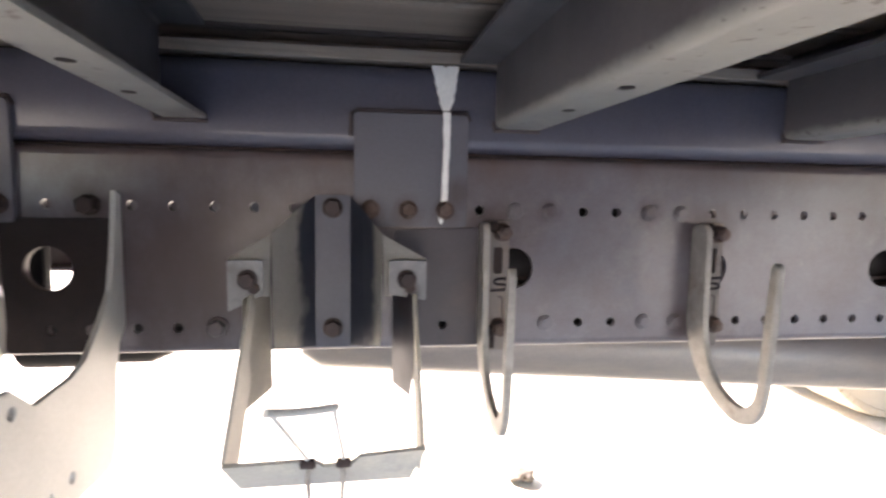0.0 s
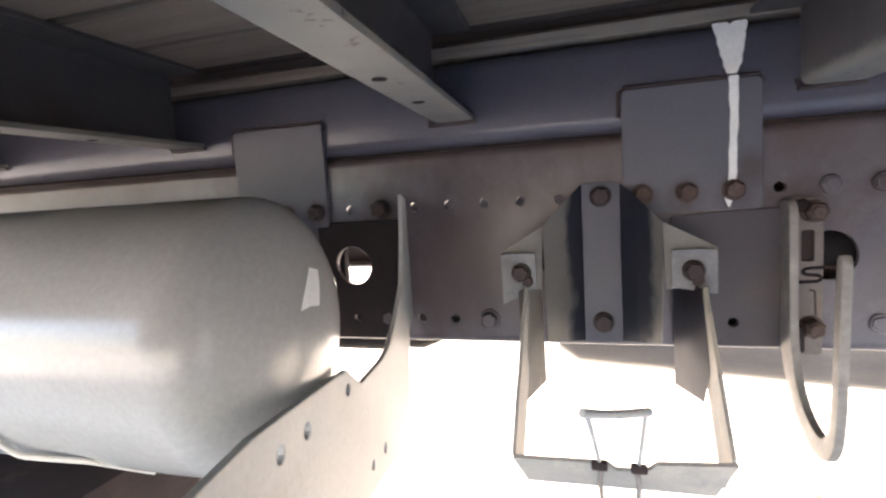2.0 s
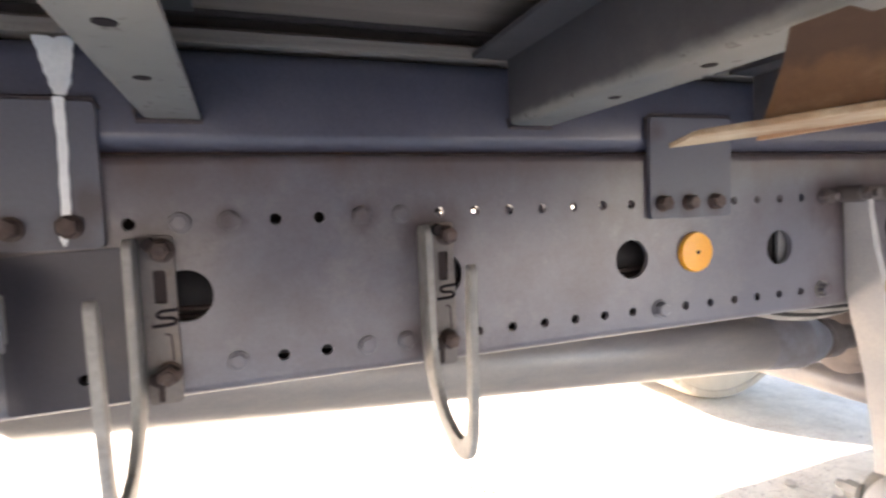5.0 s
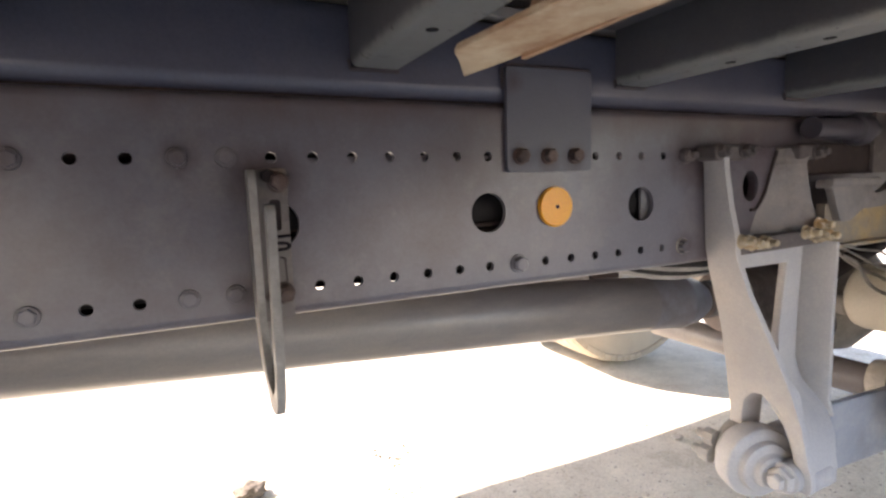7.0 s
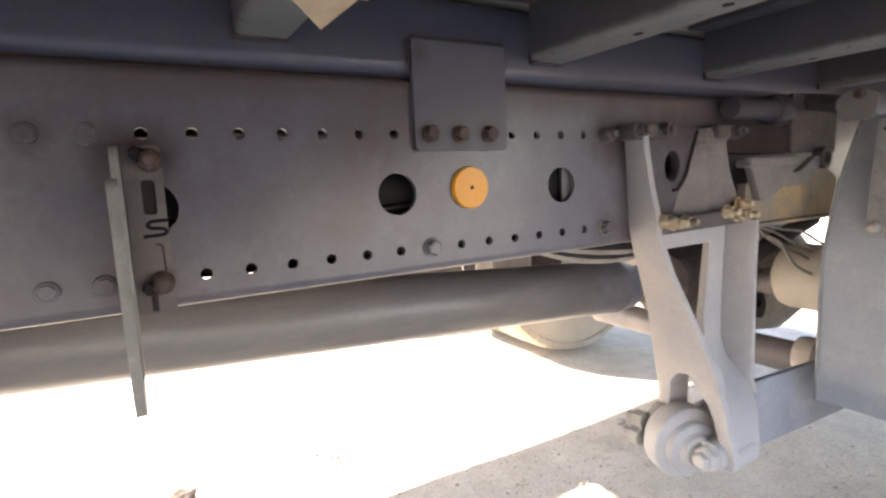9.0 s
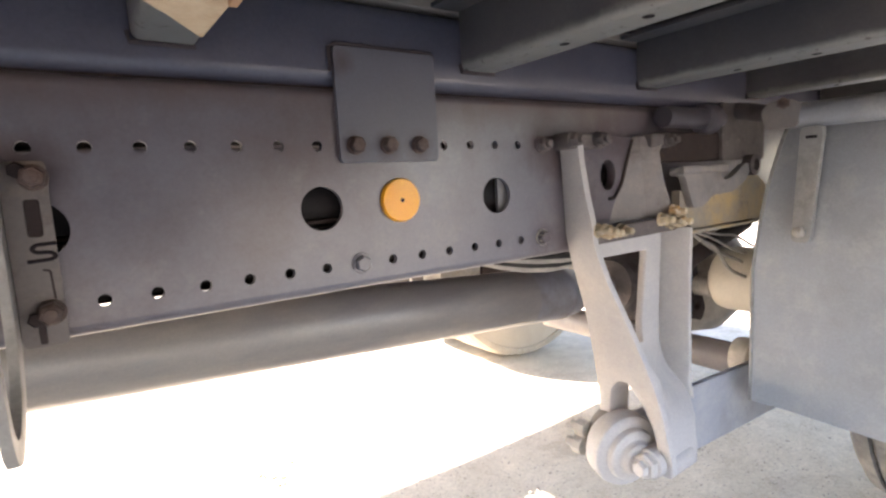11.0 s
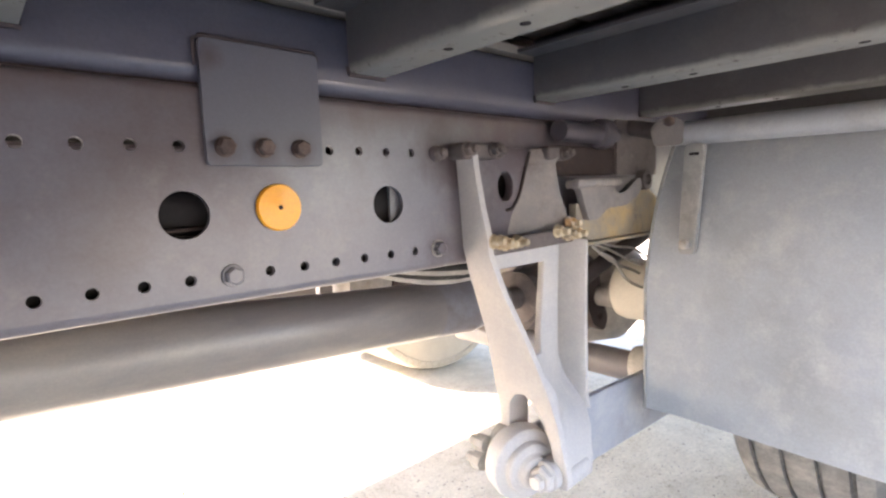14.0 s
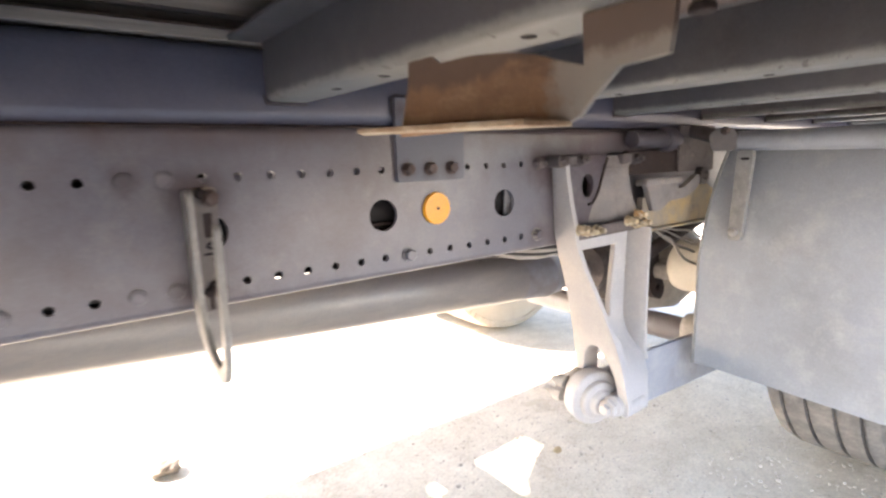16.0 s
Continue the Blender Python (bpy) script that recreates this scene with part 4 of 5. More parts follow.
web = [(-0.358, 0.9665), (-0.45, 0.9665), (-0.52, 0.9665), (-0.574, 0.9655), (-0.586, 0.970), (-0.599, 0.983), (-0.617, 0.998), (-0.651, 1.0), (-0.653, 1.014), (-0.653, 1.0355), (-0.587, 1.0355), (-0.5875, 1.003), (-0.565, 1.010),
       (-0.545, 1.017), (-0.52, 1.022), (-0.48, 1.026), (-0.436, 1.0265), (-0.424, 1.0345), (-0.388, 1.0345), (-0.381, 1.015), (-0.371, 0.995)]
sheet(bm, "yz", web, 0.464, 0.469, bevel=0.0008)
for v in bm.verts:      # hammered, not quite flat
    v.co.x += 0.0022 * math.sin(v.co.y * 31) * math.sin((v.co.z - 0.96) * 40) - 0.10 * max(0.0, v.co.z - 0.97) * (1 if v.co.y > -0.58 else 0)
part("web", bm, "bracket_rust", rb, smooth=40)
bm = bmesh.new()
sheet(bm, "xy", rounded([(0.470, -0.588), (0.506, -0.588), (0.506, -0.690), (0.470, -0.690)], 0.006), 1.0305, 1.0355, bevel=0.0008)
tf = part("top_flange", bm, "bracket_rust", rb)
bm = bmesh.new()
lathe(bm, [(0.008, 0), (0.008, 0.004), (0.005, 0.006), (0, 0.006)], "z", (0.488, -0.655, 1.0245), 12)
part("rivet", bm, "rust_dark", tf)
for y, z in ((-0.405, 1.027), (-0.435, 1.0235)):
    bm = bmesh.new()
    lathe(bm, [(0.004, 0.462), (0.004, 0.4635)], "x", (0, y, z), 10)
    part("burnt_hole", bm, "mark", rb, "dark burnt hole")

# ---- propeller shaft ----
ps = thing("propeller_shaft", "dark painted tubular propeller shaft between the rails", "propeller shaft")
a, c = Vector((-0.245, 0.38, 0.657)), Vector((1.66, 0.38, 0.5265))
way = (c - a).normalized()
q = way.to_track_quat("Z", "Y").to_matrix().to_4x4()
bm = bmesh.new()
L = (c - a).length
lathe(bm, [(0.05, -0.04), (0.0735, 0), (0.0735, L - 0.31)], "z", a, 40, q)
tube_part = part("shaft_tube", bm, "shaft", ps, smooth=40)
bm = bmesh.new()
lathe(bm, [(0.0735, L - 0.31), (0.074, L - 0.308), (0.074, L - 0.19), (0.076, L - 0.187), (0.076, L - 0.172), (0.0735, L - 0.169), (0.066, L - 0.12), (0.047, L - 0.08)], "z", a, 40, q)
part("end_sleeve", bm, "sleeve", tube_part, "worn blue-grey sleeve with a weld bead", smooth=40)
bm = bmesh.new()
lathe(bm, [(0.035, L - 0.08), (0.055, L - 0.07), (0.055, L - 0.03), (0.035, L), (0.035, L + 0.05), (0.08, L + 0.06), (0.08, L + 0.09)], "z", a, 24, q)
part("universal_joint", bm, "greasy", ps, smooth=30)
bm = bmesh.new()
lathe(bm, [(0.035, -1.5), (0.035, -0.2), (0.05, -0.18), (0.05, -0.1), (0.03, -0.08), (0.03, -0.02)], "z", a + Vector((0, 0, 0.02)), 24, Vector((1, 0, 0)).to_track_quat("Z", "Y").to_matrix().to_4x4())
part("front_yoke", bm, "dusty", ps, smooth=30)

gear = thing("gearbox", "dark oily gearbox housing between the rails", "gearbox")
bm = bmesh.new()
box(bm, -1.5, -0.785, 0.17, 0.43, 0.70, 0.985, 0.03, 3)
part("housing", bm, "mark", gear, smooth=35)
# black plate added so that the rail hole in front of it looks dark
part("side_cover", box(bmesh.new(), -0.79, -0.694, 0.24, 0.262, 0.71, 0.97, 0.004, 2), "plain_black", gear)
bm = bmesh.new()
lathe(bm, [(0.068, -0.80), (0.068, -0.66), (0.062, -0.65), (0.062, -0.58), (0.045, -0.54)], "x", (0, 0.38, 0.664), 32)
part("output_housing", bm, "plain_black", gear, smooth=35)

# ---- rear axle ----
AX, AZ = 2.15, 0.5
axle = thing("rear_axle", "dust-covered rear axle with differential housing", "axle")
bm = bmesh.new()
lathe(bm, [(0.07, 0), (0.07, 0.35), (0.09, 0.42), (0.18, 0.5), (0.21, 0.6), (0.21, 0.66), (0.18, 0.76), (0.09, 0.84), (0.07, 0.9), (0.07, 1.3)], "y", (AX, 1.03, AZ), 36)
housing = part("housing", bm, "dusty", axle, smooth=40)
bm = bmesh.new()
lathe(bm, [(0.17, 0), (0.17, 0.14), (0.13, 0.22), (0.10, 0.30), (0.10, 0.36), (0.07, 0.38)], "x", (AX - 0.05, 0.42, AZ), 32, Matrix.Rotation(radians(-90), 4, "Y"))
nose = part("pinion_nose", bm, "greasy", axle, smooth=40)
for k in range(8):
    b2 = bmesh.new()
    aa = 2 * math.pi * k / 8
    lathe(b2, [(0.011, 0), (0.011, 0.012), (0, 0.012)], "x", (AX - 0.19, 0.42 + 0.15 * math.cos(aa), AZ + 0.15 * math.sin(aa)), 6, Matrix.Rotation(radians(-90), 4, "Y"))
    part("bolt", b2, "bolt", nose)

brake = thing("brake_chamber", "dusty round brake chamber on the axle", "brake chamber")
bm = bmesh.new()
lathe(bm, [(0.03, 0), (0.07, 0.004), (0.086, 0.016), (0.092, 0.04), (0.092, 0.13), (0.087, 0.155), (0.072, 0.175), (0.045, 0.184), (0.0, 0.187)], "y", (1.935, 0.15, 0.548), 40)
part("housing", bm, "pale", brake, smooth=40)
bm = bmesh.new()
tube(bm, [(1.935, 0.16, 0.55), (1.91, 0.26, 0.52), (1.87, 0.30, 0.45)], 0.02, 10)
part("push_rod", bm, "dusty", brake)
slack = thing("slack_adjuster", "dark greasy slack adjuster beside the brake chamber", "brake part")
bm = bmesh.new()
sheet(bm, "xz", rounded([(1.80, 0.63), (1.85, 0.66), (1.90, 0.60), (1.915, 0.52), (1.955, 0.44), (1.93, 0.40), (1.87, 0.43), (1.83, 0.50), (1.84, 0.57)], 0.02, 3), 0.20, 0.235, [circle(1.905, 0.455, 0.014, 14)], bevel=0.004)
part("lever", bm, "rust_dark", slack)
bm = bmesh.new()
lathe(bm, [(0.03, 0), (0.03, 0.05), (0.024, 0.055)], "y", (1.90, 0.2, 0.52), 20)
part("hub", bm, "dusty", slack, smooth=35)

stab = thing("stabiliser_bar", "thick dark steel stabiliser bar behind the hanger", "bar")
bm = bmesh.new()
lathe(bm, [(0.045, -0.70), (0.045, 0.01), (0.042, 0.016)], "y", (1.86, 0.08, 0.332), 28)
part("bar", bm, "shaft", stab, smooth=40)
bm = bmesh.new()
lathe(bm, [(0.03, 0.0), (0.05, 0.004), (0.054, 0.02), (0.052, 0.05), (0.035, 0.065), (0.0, 0.07)], "y", (1.86, 0.064, 0.345), 24)
part("end_cap", bm, "dusty", stab, smooth=40)

# ---- wheels ----
def wheel(x, y0, y1, label, mat="rubber", lugs=False):
    w = thing("truck_wheel", label, "wheel", group="rear wheels")
    W = y1 - y0
    c = (y0 + y1) / 2
    bm = bmesh.new()
    h = W / 2
    prof = [(0.30, -h * 0.7), (0.34, -h * 0.93)]
    for r in (0.365, 0.39, 0.415, 0.44):      # raised rings of the sidewall
        prof += [(r - 0.004, -h * 0.985), (r - 0.003, -h * 1.02), (r + 0.003, -h * 1.02), (r + 0.004, -h * 0.985)]
    prof += [(0.475, -h * 0.95), (0.492, -h * 0.86)]
    gr = [-0.62, -0.22, 0.22, 0.62]
    for g in gr:
        g *= h
        prof += [(0.5, g - 0.006), (0.488, g - 0.004), (0.488, g + 0.004), (0.5, g + 0.006)]
    prof += [(0.492, h * 0.86), (0.475, h * 0.95), (0.42, h), (0.34, h * 0.93), (0.30, h * 0.7)]
    lathe(bm, [(r, a) for r, a in prof], "y", (x, c, 0.5), 72)
    tyre = part("tyre", bm, mat, w, smooth=25)
    if lugs:
        first = None
        for k in range(72):      # shallow lugs round the inner shoulder
            turn = Matrix.Translation((x, c - h * 0.88, 0.5)) @ Matrix.Rotation(2 * math.pi * k / 72, 4, "Y") @ Matrix.Translation((0, 0, 0.486))
            if first is None:
                first = part("lug", box(bmesh.new(), -0.0198, 0.0198, -0.02, 0.02, -0.03, 0.0005, 0.0025, 1), mat, tyre)
                first.matrix_basis = turn
            else:
                share(first, turn).matrix_basis = turn
    bm = bmesh.new()
    lathe(bm, [(0.298, -h * 0.72), (0.29, -h * 0.6), (0.2, -h * 0.3), (0.12, -h * 0.3), (0.12, h * 0.2), (0.29, h * 0.5), (0.298, h * 0.72)], "y", (x, c, 0.5), 40)
    part("rim", bm, "wheel", w, smooth=40)
    return w


wheel(AX, -0.53, -0.24, "dusty black truck tyre behind the mudguard")
wheel(AX, -0.86, -0.57, "outer dusty black truck tyre of the dual pair")
wheel(AX, 1.19, 1.48, "dust-caked truck tyre on the opposite side in shade", "farrubber", True)
wheel(AX, 1.51, 1.80, "outer truck tyre on the opposite side")

# ---- suspension hanger ----
hg = thing("suspension_hanger", "dusty light grey cast A-shaped suspension hanger bolted to the rail", "hanger")


def along(table, z):
    """Linear interpolation in (z, value) pairs that fall in z."""
    for (z0, a), (z1, b) in zip(table, table[1:]):
        if z >= z1:
            return a + (b - a) * min(1.0, max(0.0, (z0 - z) / (z0 - z1)))
    return table[-1][1]


CHEEK_X = ((0.94, 1.096), (0.88, 1.101), (0.76, 1.109), (0.72, 1.118), (0.65, 1.146), (0.58, 1.165), (0.51, 1.180), (0.44, 1.189), (0.30, 1.194))
WEB_LEFT = ((0.76, -0.030), (0.57, -0.034), (0.54, -0.050), (0.51, -0.074), (0.484, -0.094), (0.467, -0.110), (0.442, -0.124), (0.414, -0.135), (0.384, -0.141), (0.35, -0.152), (0.32, -0.154))
WEB_RIGHT = ((0.76, -0.030), (0.52, -0.034), (0.48, -0.047), (0.45, -0.078), (0.43, -0.104), (0.40, -0.130), (0.36, -0.148), (0.32, -0.152))
WEB_R = ((0.76, 1.364), (0.62, 1.352), (0.45, 1.346), (0.43, 1.338), (0.40, 1.316), (0.37, 1.296), (0.32, 1.284))
WINDOW_R = ((0.71, 1.309), (0.66, 1.301), (0.60, 1.293), (0.53, 1.280))


def strips(rows, thickness, bevel=0.0025):
    """A plate through rows of points, one row a height, given a thickness and soft edges."""
    bm = bmesh.new()
    for block in rows:
        grid = [[bm.verts.new(p) for p in row] for row in block]
        for p, q in zip(grid, grid[1:]):
            for k in range(len(p) - 1):
                bm.faces.new((p[k], p[k + 1], q[k + 1], q[k]))
    bmesh.ops.remove_doubles(bm, verts=bm.verts, dist=1e-5)
    bmesh.ops.recalc_face_normals(bm, faces=bm.faces)
    bmesh.ops.solidify(bm, geom=bm.faces[:], thickness=thickness)
    bmesh.ops.recalc_face_normals(bm, faces=bm.faces)
    if bevel:
        es = [e for e in bm.edges if len(e.link_faces) == 2 and e.calc_face_angle(0) > radians(55)]
        bmesh.ops.bevel(bm, geom=es, offset=bevel, segments=2, affect="EDGES", profile=0.5, clamp_overlap=True)
    return bm


# left cheek, forked over the bushing
bm = bmesh.new()
front = [(-0.044, 0.94), (-0.044, 0.90), (-0.052, 0.835), (-0.063, 0.78), (-0.062, 0.75), (-0.072, 0.67), (-0.093, 0.60), (-0.112, 0.541), (-0.128, 0.492), (-0.141, 0.442), (-0.151, 0.39), (-0.160, 0.35), (-0.158, 0.325)]
arch = [(-0.130, 0.325), (-0.131, 0.384), (-0.126, 0.414), (-0.114, 0.442), (-0.100, 0.467), (-0.076, 0.484), (-0.052, 0.481), (-0.034, 0.458), (-0.029, 0.407), (-0.029, 0.35)]
o = [(-0.002, 0.94)] + front + arch + [(-0.002, 0.35), (-0.006, 0.43), (-0.002, 0.50), (-0.002, 0.60), (-0.002, 0.70), (-0.002, 0.76), (-0.002, 0.85)]
sheet(bm, "yz", rounded(o, 0.008, 3), 0.0, 0.058, bevel=0.0028)
for v in bm.verts:      # deep round the eye, thin above
    if v.co.x > 0.02:
        v.co.x *= 0.23 + 0.77 * min(1.0, max(0.0, (0.53 - v.co.z) / 0.06)) * min(1.0, max(0.0, (v.co.y + 0.135) / 0.02))
    v.co.x += along(CHEEK_X, v.co.z)
part("left_cheek", bm, "cast", hg, smooth=40)

# back web with its window, swelling out to the eye below
def web_row(z):
    """One height of the web: three columns to the window's right side, three more to the right cheek."""
    xs = [along(CHEEK_X, z) + 0.004 + (along(WINDOW_R, z) - along(CHEEK_X, z) - 0.004) * k / 3 for k in range(4)]
    xs += [xs[3] + (along(WEB_R, z) - xs[3]) * k / 3 for k in range(1, 4)]
    yl, yr = along(WEB_LEFT, z), along(WEB_RIGHT, z)
    return [(x, yl + (yr - yl) * (x - xs[0]) / (xs[-1] - xs[0]), z) for x in xs]


bm = bmesh.new()
heights = [0.756, 0.735, 0.715, 0.70, 0.675, 0.65, 0.625, 0.60, 0.575, 0.55, 0.535, 0.52, 0.505, 0.49, 0.475, 0.46, 0.445, 0.43, 0.415, 0.40, 0.385, 0.37, 0.355, 0.34, 0.324]
grid = [[bm.verts.new(p) for p in web_row(z)] for z in heights]
for k in range(len(heights) - 1):
    for c in range(6):
        if c > 2 or not 0.53 < heights[k + 1] + 0.001 < heights[k] < 0.72:
            bm.faces.new((grid[k][c], grid[k][c + 1], grid[k + 1][c + 1], grid[k + 1][c]))
bmesh.ops.delete(bm, geom=[v for v in bm.verts if not v.link_faces], context="VERTS")
bmesh.ops.recalc_face_normals(bm, faces=bm.faces)
bmesh.ops.solidify(bm, geom=bm.faces[:], thickness=0.016)
bmesh.ops.recalc_face_normals(bm, faces=bm.faces)
es = [e for e in bm.edges if len(e.link_faces) == 2 and e.calc_face_angle(0) > radians(60)]
bmesh.ops.bevel(bm, geom=es, offset=0.0035, segments=2, affect="EDGES", profile=0.5, clamp_overlap=True)
part("window_web", bm, "cast", hg, smooth=45)
# right cheek, standing out from the web
rows = []
for z in (0.756, 0.72, 0.68, 0.64, 0.60, 0.56, 0.52, 0.48, 0.45, 0.425):
    xb, yb = along(WEB_R, z) - 0.004, along(WEB_RIGHT, z) + 0.004
    xf = along(((0.756, 1.374), (0.65, 1.362), (0.55, 1.354), (0.45, 1.349), (0.42, 1.338)), z)
    yf = min(-0.086 - 0.04 * (0.756 - z), yb - 0.010)
    rows.append([(xb + (xf - xb) * k / 3, yb + (yf - yb) * k / 3, z) for k in range(4)])
part("right_cheek", strips([rows], -0.013), "cast", hg, smooth=40)
# upper side rib, folded out from the back plate
rows = [[(1.287, -0.014, 0.938), (1.294, -0.030, 0.938), (1.346, -0.050, 0.938)], [(1.275, -0.014, 0.906), (1.291, -0.030, 0.906), (1.318, -0.055, 0.906)],
        [(1.253, -0.014, 0.850), (1.301, -0.030, 0.850), (1.333, -0.055, 0.850)], [(1.226, -0.014, 0.805), (1.308, -0.030, 0.805), (1.356, -0.055, 0.805)], [(1.21, -0.014, 0.765), (1.312, -0.030, 0.765), (1.376, -0.058, 0.765)]]
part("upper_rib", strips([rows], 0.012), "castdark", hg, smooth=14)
# thin dark tube that stands in for the shade along the fold
bm = bmesh.new()
tube(bm, bend([(1.285, -0.017, 0.932), (1.267, -0.017, 0.888), (1.251, -0.017, 0.846), (1.228, -0.017, 0.822), (1.214, -0.0165, 0.822)], 0.02, 5), 0.003, 8)
part("fold_line", bm, "rust_dark", hg, "dark line painted for the shade in the fold")
for x0, x1, y0 in ((1.078, 1.160, -0.044), (1.302, 1.362, -0.052)):
    bm = bmesh.new()
    box(bm, x0, x1, y0, -0.001, 0.914, 0.942, 0.007, 3)
    part("top_lug", bm, "greasy", hg, "lug dark with grease", smooth=40)
bm = bmesh.new()
box(bm, 1.112, 1.392, -0.060, -0.001, 0.746, 0.775, 0.005)
for v in bm.verts:
    if v.co.x > 1.3 and v.co.y < -0.03:
        v.co.z += 0.004
ledge = part("bolt_ledge", bm, "greasy", hg, "dark brown ledge under the bolts")
bm = bmesh.new()
sheet(bm, "xz", rounded([(1.118, 0.938), (1.292, 0.938), (1.272, 0.888), (1.256, 0.846), (1.24, 0.80), (1.24, 0.77), (1.118, 0.77)], 0.008), -0.014, -0.0005, holes=[circle(1.215, 0.867, 0.0225, 22, 0.029)], bevel=0.003)
part("back_plate", bm, "rail", hg, smooth=40)
for x, z, y in ((1.055, 0.925, 0.0), (1.085, 0.929, -0.044), (1.150, 0.931, -0.044), (1.192, 0.930, -0.014), (1.350, 0.928, -0.052)):
    bolt(hg, x, y, z, "hangbolt", "greasybolt", af=0.021, head=0.013, washer=0.0145, stud=0.008)
bolt(hg, 1.05, 0.0, 0.765, "lowbolt", "bolt_clean")
for k, (x, z) in enumerate(((1.124, 0.772), (1.139, 0.770), (1.156, 0.766), (1.181, 0.767), (1.312, 0.776), (1.330, 0.772), (1.348, 0.766), (1.368, 0.768), (1.352, 0.789))):
    bolt(ledge, x, -0.060 - 0.003 * (k % 2), z, "ledgebolt", "yellowbolt", af=0.0195, head=0.013, washer=0.0135, stud=0.013)
turn = Vector((-0.30, -0.95, -0.04)).to_track_quat("Z", "Y").to_matrix().to_4x4()
at = Vector((1.186, -0.072, 0.348))
bm = bmesh.new()
lathe(bm, [(0.045, -0.05), (0.061, -0.045), (0.069, -0.034), (0.0705, -0.008), (0.068, 0.000), (0.062, 0.004), (0.054, 0.0055), (0.0505, 0.008), (0.0500, 0.014), (0.0475, 0.019), (0.042, 0.022), (0.034, 0.023), (0.0315, 0.026), (0.030, 0.033), (0.026, 0.037), (0.0, 0.038)], "z", at, 48, turn)
bush = part("bushing", bm, "cast", hg, smooth=30)
bm = bmesh.new()
lathe(bm, [(0.020, 0.0), (0.027, 0.004), (0.027, 0.046), (0.022, 0.052)], "x", (1.172, -0.122, 0.347), 24)
pin = part("cross_pin", bm, "cast", bush, smooth=35)
bm = bmesh.new()
lathe(bm, [(0.024, -0.004), (0.024, 0.010), (0.020, 0.014), (0.0145, 0.014), (0.0145, 0.024), (0.012, 0.027), (0, 0.027)], "x", (1.172, -0.122, 0.347), 6, Matrix.Rotation(radians(-90), 4, "Y"))
part("front_nut", bm, "cast", pin)
for dx, dz in ((0.0, 0.0), (-0.012, -0.03)):
    bm = bmesh.new()
    lathe(bm, [(0.009, -0.03), (0.009, -0.012), (0.017, -0.012), (0.017, 0.010)], "y", (1.152 + dx, 0.004, 0.376 + dz), 8)
    part("rear_nut", bm, "dusty", bush)
bm = bmesh.new()
box(bm, 1.206, 1.285, -0.157, -0.112, 0.320, 0.362, 0.019, 4)
part("eye_block", bm, "cast", hg, smooth=40)

arm = thing("trailing_arm", "dusty blue-grey flat trailing arm from the hanger to the axle", "suspension arm")
bm = bmesh.new()
sheet(bm, "xz", [(1.21, 0.40), (1.40, 0.405), (1.70, 0.392), (2.15, 0.42), (2.15, 0.30), (1.85, 0.235), (1.44, 0.252), (1.22, 0.295)], -0.058, -0.042, bevel=0.003)
part("beam", bm, "arm", arm, smooth=35)
bm = bmesh.new()
lathe(bm, [(0.03, -0.012), (0.056, -0.01), (0.058, 0.0), (0.058, 0.03), (0.056, 0.034), (0.03, 0.036)], "y", (1.205, -0.012, 0.352), 28)
part("eye", bm, "dusty", arm, smooth=35)

# ---- bracketry past the hanger ----
asb = thing("spring_bracket", "dusty rusty steel spring bracket on the rail behind the hanger", "bracket")
bm = bmesh.new()
sheet(bm, "xz", rounded([(1.40, 0.83), (1.47, 0.800), (1.50, 0.815), (1.62, 0.827), (1.70, 0.862), (1.775, 0.822), (1.742, 0.744), (1.455, 0.744), (1.40, 0.77)], 0.012), -0.046, -0.028, bevel=0.004)
part("lower_plate", bm, "rustdust", asb, "plate with dust over yellow rust")
bm = bmesh.new()
sheet(bm, "xz", rounded([(1.362, 0.874), (1.528, 0.874), (1.532, 0.850), (1.552, 0.842), (1.582, 0.848), (1.64, 0.878), (1.665, 0.868), (1.64, 0.838), (1.58, 0.815), (1.50, 0.812), (1.46, 0.79), (1.425, 0.79), (1.392, 0.858), (1.362, 0.858)], 0.008), -0.062, -0.047, bevel=0.004)
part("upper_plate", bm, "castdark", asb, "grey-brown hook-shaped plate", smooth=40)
bm = bmesh.new()
box(bm, 1.36, 1.53, -0.080, -0.062, 0.860, 0.876, 0.004)
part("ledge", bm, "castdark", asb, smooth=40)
bm = bmesh.new()
box(bm, 1.40, 1.77, -0.06, -0.002, 0.736, 0.743, 0.002)
part("lower_flange", bm, "rustdust", asb)
bm = bmesh.new()
box(bm, 1.36, 1.60, -0.026, -0.001, 0.885, 0.948, 0.008)
part("rubber_pad", bm, "rust_dark", asb, smooth=35)
bm = bmesh.new()
lathe(bm, [(0.024, 0), (0.024, 0.02), (0.014, 0.022), (0.012, 0.012), (0, 0.012)], "y", (1.675, -0.046, 0.872), 16)
part("boss", bm, "greasy", asb, smooth=35)
bm = bmesh.new()
sheet(bm, "xz", rounded([(1.585, 0.885), (1.78, 0.885), (1.78, 1.012), (1.585, 1.012)], 0.006), -0.036, -0.028, bevel=0.002)
part("carrier_plate", bm, "greasy", asb, "dusty flat plate holding the mudguard pipe")
shock = thing("shock_absorber", "dark dusty shock absorber slanting down to the axle", "shock absorber")
bm = bmesh.new()
tube(bm, [(1.62, 0.09, 0.62), (1.80, 0.1, 0.664), (2.0, 0.11, 0.705)], 0.022, 14)
part("body", bm, "rust_dark", shock, smooth=60)
st = thing("spacer_tube", "dusty steel tube along the rail with a flanged end", "tube")
bm = bmesh.new()
